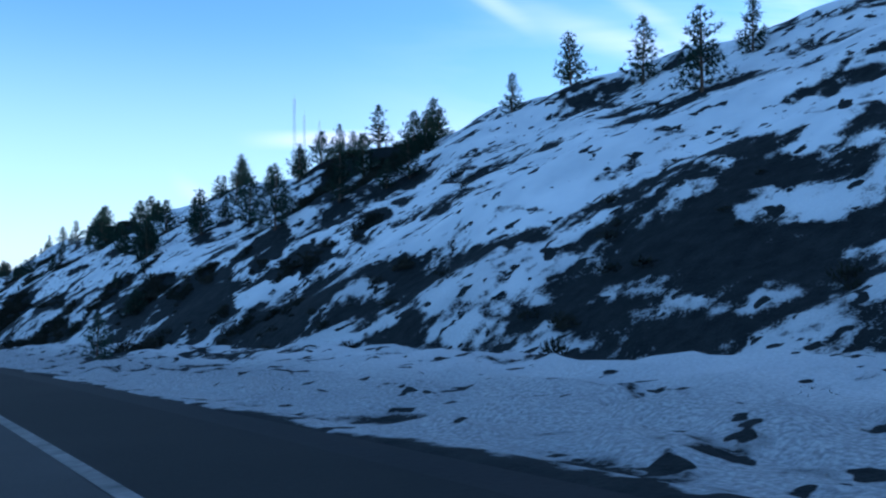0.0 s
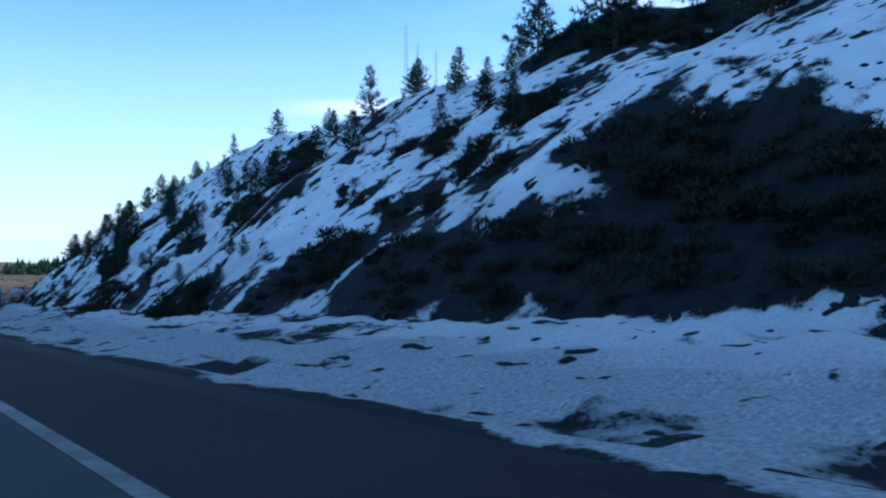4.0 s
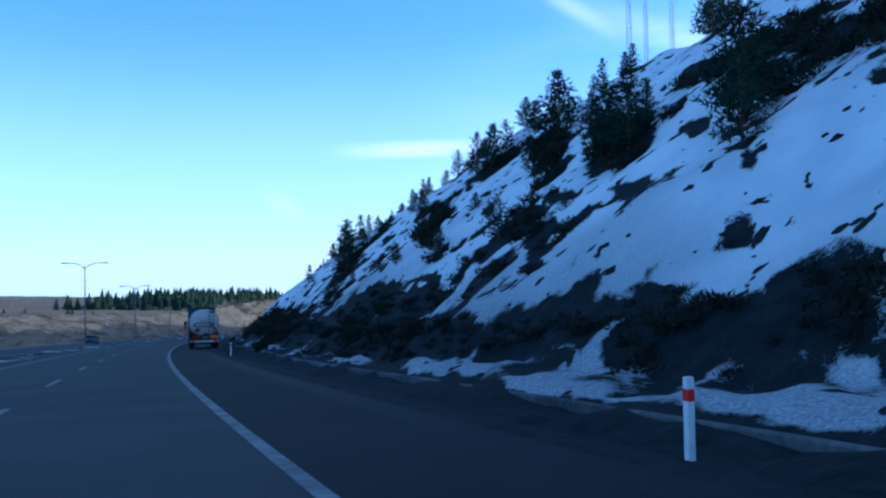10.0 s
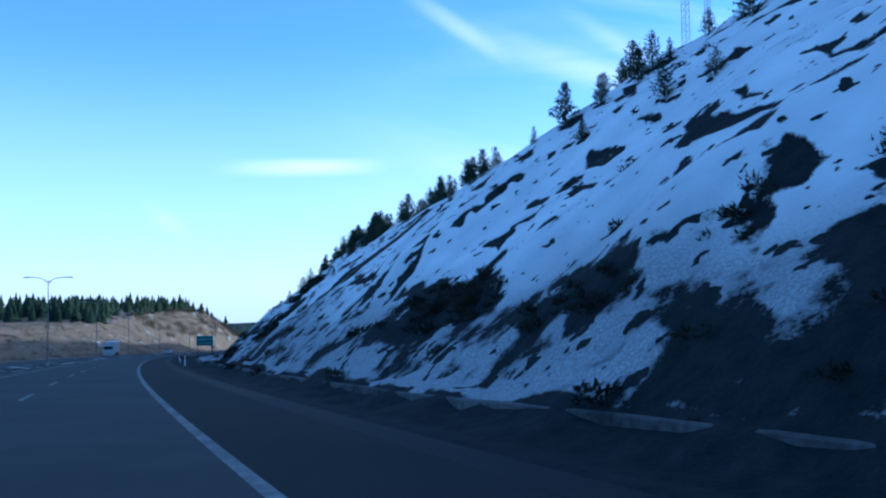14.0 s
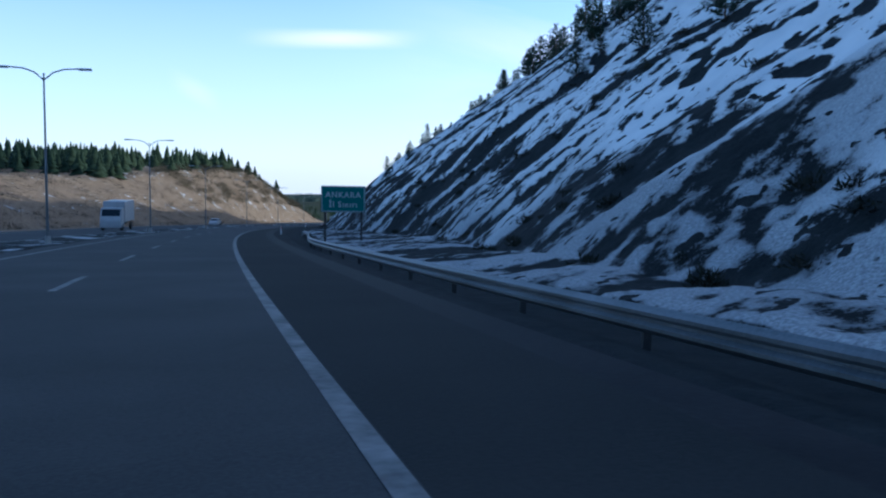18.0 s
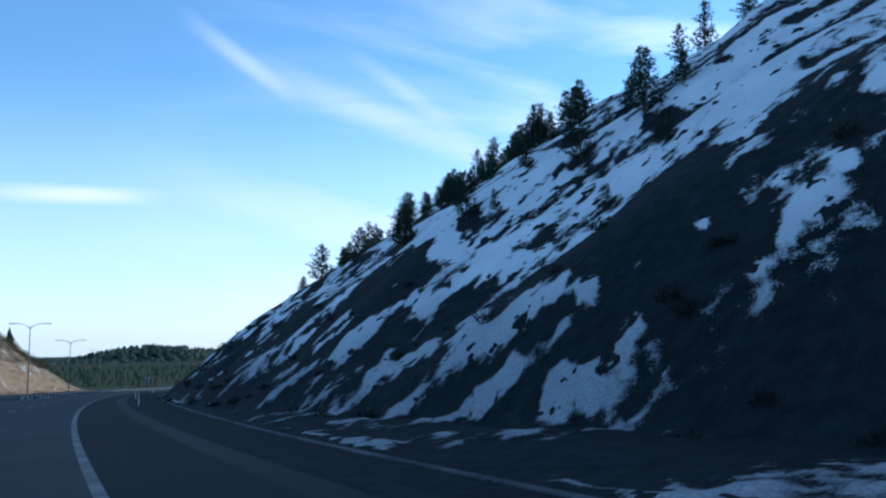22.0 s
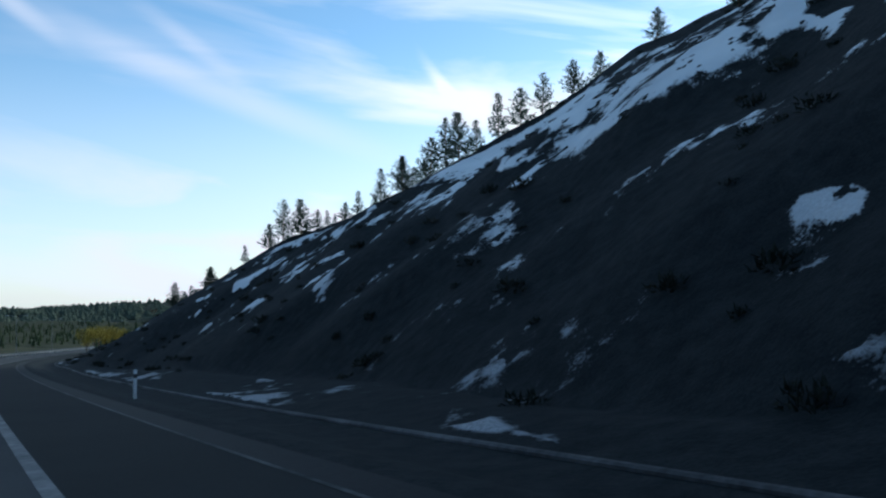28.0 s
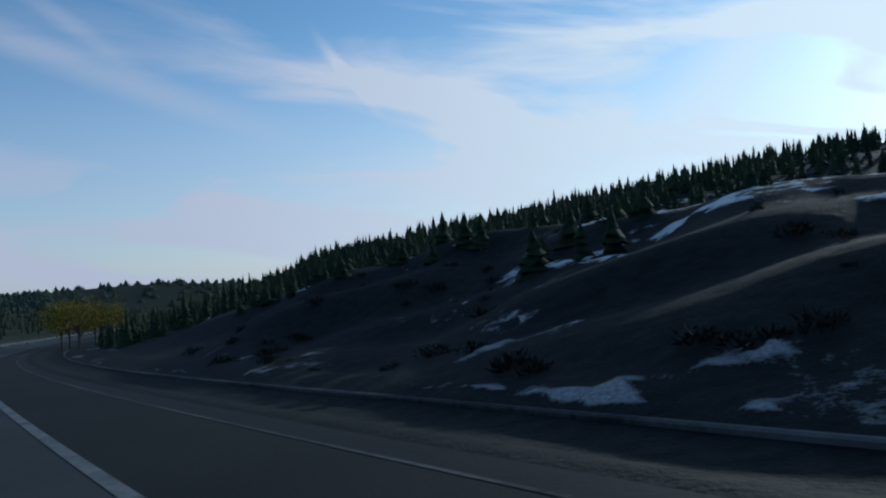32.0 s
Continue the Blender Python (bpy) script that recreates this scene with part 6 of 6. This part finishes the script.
    prof = [(y0, 0.75), (y0, 3.05), (y0 + 0.2, 3.28), (y0 + 1.2, 3.30), (y0 + yl - 0.35, 3.0), (y0 + yl - 0.08, 2.1), (y0 + yl, 1.55), (y0 + yl, 0.55), (y0 + yl - 0.3, 0.45), (y0 + 1.9, 0.8), (y0 + 0.8, 0.8)]
    lo = [b.verts.new((-1.22, p, q_)) for p, q_ in prof]
    hi = [b.verts.new((1.22, p, q_)) for p, q_ in prof]
    b.faces.new(lo)
    b.faces.new(hi[::-1])
    for i in range(len(prof)):
        j = (i + 1) % len(prof)
        b.faces.new((lo[j], lo[i], hi[i], hi[j]))
    bmesh.ops.recalc_face_normals(b, faces=b.faces)
    bmesh.ops.bevel(b, geom=[e for e in b.edges if abs(e.verts[0].co.x - e.verts[1].co.x) < 0.01], offset=0.07, segments=3, affect="EDGES")
    cab = part("cab", b, M_CAB, ob, "blue-grey sleeper cab")
    # spoiler: two flared sides and a curved top
    b = bmesh.new()
    pts = []
    for i in range(13):
        u = i / 12 * 2 - 1
        pts.append((1.24 * u, 3.30 + 0.22 * abs(u) ** 2.0 + 0.34))
    row0 = [b.verts.new((p, y0 + 0.05, q_)) for p, q_ in pts]
    row1 = [b.verts.new((p * 0.98, y0 + 0.55, 3.27 + 0.6 * (q_ - 3.3))) for p, q_ in pts]
    row2 = [b.verts.new((p, y0 + 0.05, 3.06)) for p, q_ in pts]
    row3 = [b.verts.new((p * 0.98, y0 + 0.6, 3.2)) for p, q_ in pts]
    for i in range(12):
        b.faces.new((row0[i], row0[i + 1], row1[i + 1], row1[i]))
        b.faces.new((row0[i + 1], row0[i], row2[i], row2[i + 1]))
        b.faces.new((row1[i], row1[i + 1], row3[i + 1], row3[i]))
    b.faces.new((row0[0], row1[0], row3[0], row2[0]))
    b.faces.new((row0[-1], row2[-1], row3[-1], row1[-1]))
    part("roof_spoiler", b, M_CAB, cab, "curved roof air deflector")
    part("back_panel", box((2.1, 0.03, 1.9), (0, y0 - 0.02, 2.05), 0.01), M_CAB, cab, "dark back wall of the cab")
    pale = part("back_cladding", box((1.66, 0.03, 1.0), (0.18, y0 - 0.05, 2.52), 0.01), M_MUDDY, cab, "dusty grey cladding on the cab's back")
    for zz in (2.20, 2.48, 2.76):
        part("rib", box((1.6, 0.03, 0.03), (0.18, y0 - 0.072, zz), 0.006), M_DULLSTEEL, pale)
    part("back_trim", box((2.2, 0.05, 0.05), (0, y0 - 0.04, 3.06), 0.01), M_TANKTRIM, cab, "pale trim under the deflector")
    part("coil", rod((0.5, y0 - 0.1, 1.35), (0.5, y0 - 1.4, 1.25), 0.05, sides=8), M_BLACK, ob, "black air hoses behind the cab")
    part("deck", box((2.0, 1.9, 0.08), (0, y0 - 0.95, 1.08), 0.02), M_BLACK, ob, "dark deck plate behind the cab")
    part("intake_duct", box((0.32, 0.22, 2.2), (-0.95, y0 - 0.16, 2.0), 0.05), M_BLACK, ob, "black air intake stack")
    for sx in (-1, 1):
        dr = part("cab_door", box((0.03, 0.95, 1.75), (sx * 1.225, y0 + 1.45, 1.75), 0.02), M_CAB, cab)
        part("window", box((0.02, 0.66, 0.62), (sx * 1.24, y0 + 1.5, 2.25), 0.015), M_GLASS, dr, "dark side window")
        part("door_handle", box((0.03, 0.18, 0.04), (sx * 1.25, y0 + 1.12, 1.78), 0.01), M_BLACK, dr)
        part("side_fairing", box((0.05, 0.55, 2.2), (sx * 1.22, y0 + 0.1, 2.0), 0.02), M_CAB, cab)
        m_ = part("mirror", box((0.24, 0.13, 0.42), (sx * 1.46, y0 + yl - 0.05, 2.32), 0.03), M_BLACK, cab, "black mirror housing")
        part("mirror_arm", rod((sx * 1.2, y0 + yl - 0.2, 2.5), (sx * 1.42, y0 + yl - 0.05, 2.5), 0.02, sides=6), M_BLACK, m_)
        part("lower_mirror", box((0.22, 0.12, 0.22), (sx * 1.46, y0 + yl - 0.05, 1.96), 0.03), M_BLACK, m_)
        part("step_box", box((0.18, 0.75, 0.55), (sx * 1.14, y0 + 1.05, 0.62), 0.04), M_CAB, cab)
        part("step_edge", box((0.02, 0.5, 0.04), (sx * 1.235, y0 + 1.05, 0.80), 0.005), M_TANKTRIM, cab)
        part("door_trim", box((0.02, 0.5, 0.07), (sx * 1.245, y0 + 1.4, 1.50), 0.01), M_TANKTRIM, dr, "pale trim on the door")
        part("headlight", box((0.35, 0.05, 0.18), (sx * 0.9, y0 + yl + 0.01, 0.85), 0.02), M_GLASS, cab)
        part("wheel_arch", box((0.08, 1.25, 0.08), (sx * 1.2, L + 3.7, 1.12), 0.03), M_BLACK, cab)
    part("windscreen", box((2.15, 0.03, 0.85), (0, y0 + yl - 0.18, 2.4), 0.02, Matrix.Rotation(radians(14), 4, "X")), M_GLASS, cab, "dark windscreen")
    part("roof_band", box((2.47, 1.85, 0.14), (0, y0 + 1.1, 2.78), 0.02), M_BLACK, cab, "dark band under the roof")
    part("marker_lamp", box((0.03, 0.10, 0.05), (-1.0, y0 - 0.05, 0.95), 0.005), M_ORANGE, ob, "small amber marker lamp")
    part("front_bumper", box((2.44, 0.2, 0.4), (0, y0 + yl + 0.02, 0.5), 0.05), M_CAB, cab)
    part("fuel_tank", rod((-0.95, L - 0.5, 0.75), (-0.95, L + 0.35, 0.75), 0.28, sides=20), M_BLACK, ob, "round dark fuel tank")
    return ob


tanker(345.9, 3.95)


def car(s, d, turn, body_mat, label, van=False):
    x, y, z = spot(s, d, 0.0)
    ob = thing("lorry" if van else "car", label, "lorry" if van else "car", (float(x), float(y), float(z)), yaw_at(s) + turn)
    if van:
        part("box_body", box((2.4, 5.6, 2.4), (0, -0.9, 2.25), 0.05), M_CABWHITE, ob, "white box body")
        prof = [(1.95, 0.55), (1.95, 2.75), (3.2, 2.7), (3.75, 1.7), (3.9, 1.3), (3.9, 0.5)]
        w = 1.15
    else:
        prof = [(-2.15, 0.35), (-2.2, 0.85), (-2.05, 1.0), (-1.5, 1.05), (-0.9, 1.45), (0.45, 1.47), (1.15, 1.02), (2.0, 0.88), (2.2, 0.7), (2.2, 0.35)]
        w = 0.86
    b = bmesh.new()
    lo = [b.verts.new((-w, p, q_)) for p, q_ in prof]
    hi = [b.verts.new((w, p, q_)) for p, q_ in prof]
    b.faces.new(lo)
    b.faces.new(hi[::-1])
    for i in range(len(prof)):
        j = (i + 1) % len(prof)
        b.faces.new((lo[j], lo[i], hi[i], hi[j]))
    bmesh.ops.recalc_face_normals(b, faces=b.faces)
    bmesh.ops.bevel(b, geom=list(b.edges), offset=0.06, segments=2, affect="EDGES")
    part("body", b, body_mat, ob)
    if van:
        part("windscreen", box((2.0, 0.03, 0.85), (0, 3.5, 2.2), 0.02, Matrix.Rotation(radians(28), 4, "X")), M_GLASS, ob)
        part("chassis", box((0.9, 7.0, 0.25), (0, 0.0, 0.75), 0.02), M_BLACK, ob)
        axles = (-2.2, 2.75)
    else:
        part("windscreen", box((1.4, 0.03, 0.62), (0, 0.83, 1.24), 0.02, Matrix.Rotation(radians(58), 4, "X")), M_GLASS, ob)
        part("rear_window", box((1.4, 0.03, 0.55), (0, -1.23, 1.25), 0.02, Matrix.Rotation(radians(-55), 4, "X")), M_GLASS, ob)
        for sx in (-1, 1):
            part("side_window", box((0.02, 1.5, 0.3), (sx * 0.865, -0.2, 1.24), 0.01), M_GLASS, ob)
        axles = (-1.35, 1.35)
    front = 3.92 if van else 2.21
    for sx in (-1, 1):
        part("headlight", box((0.3, 0.04, 0.14), (sx * w * 0.72, front, 0.78), 0.02), M_SIGNW, ob)
        for yy in axles:
            wheel(ob, sx * (w - 0.1), yy, 0.48 if van else 0.32, 0.24 if van else 0.2, sx)
    return ob


car(588, -14.4, 180, M_CABWHITE, "white box lorry on the far carriageway", True)
car(668, -15.5, 180, M_CABWHITE, "white car on the far carriageway")
car(421, -15.2, 180, paint("dark_blue_car_paint", (0.03, 0.04, 0.06)), "dark car on the far carriageway")

# ---- yellowed broadleaf trees where the road bends away ----
def broadleaf(s, d, tall, material, label):
    rng = random.Random(int(s * 7))
    x, y, z = spot(s, d, rise(s, d))
    ob = thing("broadleaf_tree", label, "tree", (float(x), float(y), float(z)), 0)
    b = bmesh.new()
    rod((0, 0, -0.2), (0, 0, tall * 0.5), 0.16, 0.09, 8, bm=b)
    ends = []
    for i in range(9):
        a = 6.283 * i / 9 + rng.uniform(-0.3, 0.3)
        z0 = tall * rng.uniform(0.22, 0.48)
        e = (math.cos(a) * tall * rng.uniform(0.2, 0.38), math.sin(a) * tall * rng.uniform(0.2, 0.38), tall * rng.uniform(0.5, 0.95))
        rod((0, 0, z0), e, 0.06, 0.02, 6, bm=b)
        ends.append(Vector(e))
    part("trunk", b, M_BARK, ob)
    v, f = [], []
    for e in ends:
        for _ in range(150):
            c = e + Vector((rng.gauss(0, 1), rng.gauss(0, 1), rng.gauss(0, 0.8))) * tall * 0.11
            n_ = Vector((rng.gauss(0, 1), rng.gauss(0, 1), rng.gauss(0, 1))).normalized()
            u = n_.orthogonal().normalized() * rng.uniform(0.07, 0.16)
            w = n_.cross(u)
            k = len(v)
            v += [c - u, c - w, c + u, c + w]
            f.append((k, k + 1, k + 2, k + 3))
    mesh_object("crown", v, f, material, ob)
    return ob


for s, d, tall in ((985, 6.9, 6.0), (990, 9, 7.0), (998, 7.5, 6.5), (1004, 11, 7.5), (996, 13, 6), (1010, 8.5, 7), (1018, 12, 6.5)):
    broadleaf(s, d, tall, M_YELLOW, "yellow-leaved broadleaf tree beside the bend")


def bare_tree(s, d, tall, label):
    """A leafless young tree: a forked stem whose limbs split into twigs."""
    rng = random.Random(int(s))
    x, y, z = spot(s, d, rise(s, d))
    ob = thing("bare_tree", label, "tree", (float(x), float(y), float(z)), 0)
    stem, twigs = bmesh.new(), bmesh.new()
    fork = Vector((0.02, 0.0, tall * 0.25))
    rod((0, 0, -0.15), fork, 0.022 * tall, 0.017 * tall, 7, bm=stem)

    def limb(a, way, length, r, level):
        c = a + way * length
        rod(a, c, r, r * 0.6, 5 if level else 4, bm=stem if level > 1 else twigs)
        if level == 0:
            return
        for i in range(4):
            w = (way + Vector((rng.gauss(0, 0.45), rng.gauss(0, 0.45), rng.gauss(0.12, 0.25)))).normalized()
            limb(a + way * length * rng.uniform(0.55, 1.0), w, length * rng.uniform(0.5, 0.75), r * 0.5, level - 1)

    for i in range(4):
        a = 6.283 * i / 4 + rng.uniform(-0.4, 0.4)
        limb(fork, Vector((math.cos(a) * 0.5, math.sin(a) * 0.5, 1)).normalized(), tall * 0.36, 0.011 * tall, 3)
    part("trunk", stem, M_BARK, ob)
    part("twigs", twigs, M_BARK, ob, "fine leafless twigs")
    return ob


bare_tree(842.3, 16.2, 1.45, "small leafless tree on the shaded hillside")


# ---- concrete lip of the ditch along the foot of the cutting ----
def drain_lip(name, s0, s1, label):
    ss = np.arange(s0, s1 + 0.1, 1.5)
    dd = [7.33, 7.35, 7.40, 7.50, 7.55, 7.58]
    up = [-0.45, 0.02, 0.05, 0.05, 0.03, -0.35]
    v, f = [], []
    base = np.convolve(np.pad(rise(ss, 7.5 + 0 * ss), 5, mode="edge"), np.ones(11) / 11, mode="valid")
    for s, g in zip(ss, base):
        for d, u in zip(dd, up):
            v.append([float(q_) for q_ in spot(s, d, g + u)])
    for i in range(len(ss) - 1):
        for j in range(5):
            f.append((i * 6 + j, i * 6 + j + 1, i * 6 + j + 7, i * 6 + j + 6))
    return tagged(mesh_object(name, v, f, M_DRAIN), label, "drain", kind="structure")


M_DRAIN = surface("silted_concrete", (0.025, 0.027, 0.028), (0.15, 0.15, 0.147), 0.9, 0.35, 6.0, 0.4, spec=0.1)
drain_lip("trim_drain_lip_upper", 208, 434, "worn concrete lip of the ditch under the snowy cutting")
drain_lip("trim_drain_lip_lower", 439, 1000, "worn concrete lip of the ditch under the dark cutting")
edge = stripe("trim_asphalt_edge", 655, 1000, 3.42, 0.07, "pale worn edge of the asphalt")
edge.data.materials[0] = M_DRAIN
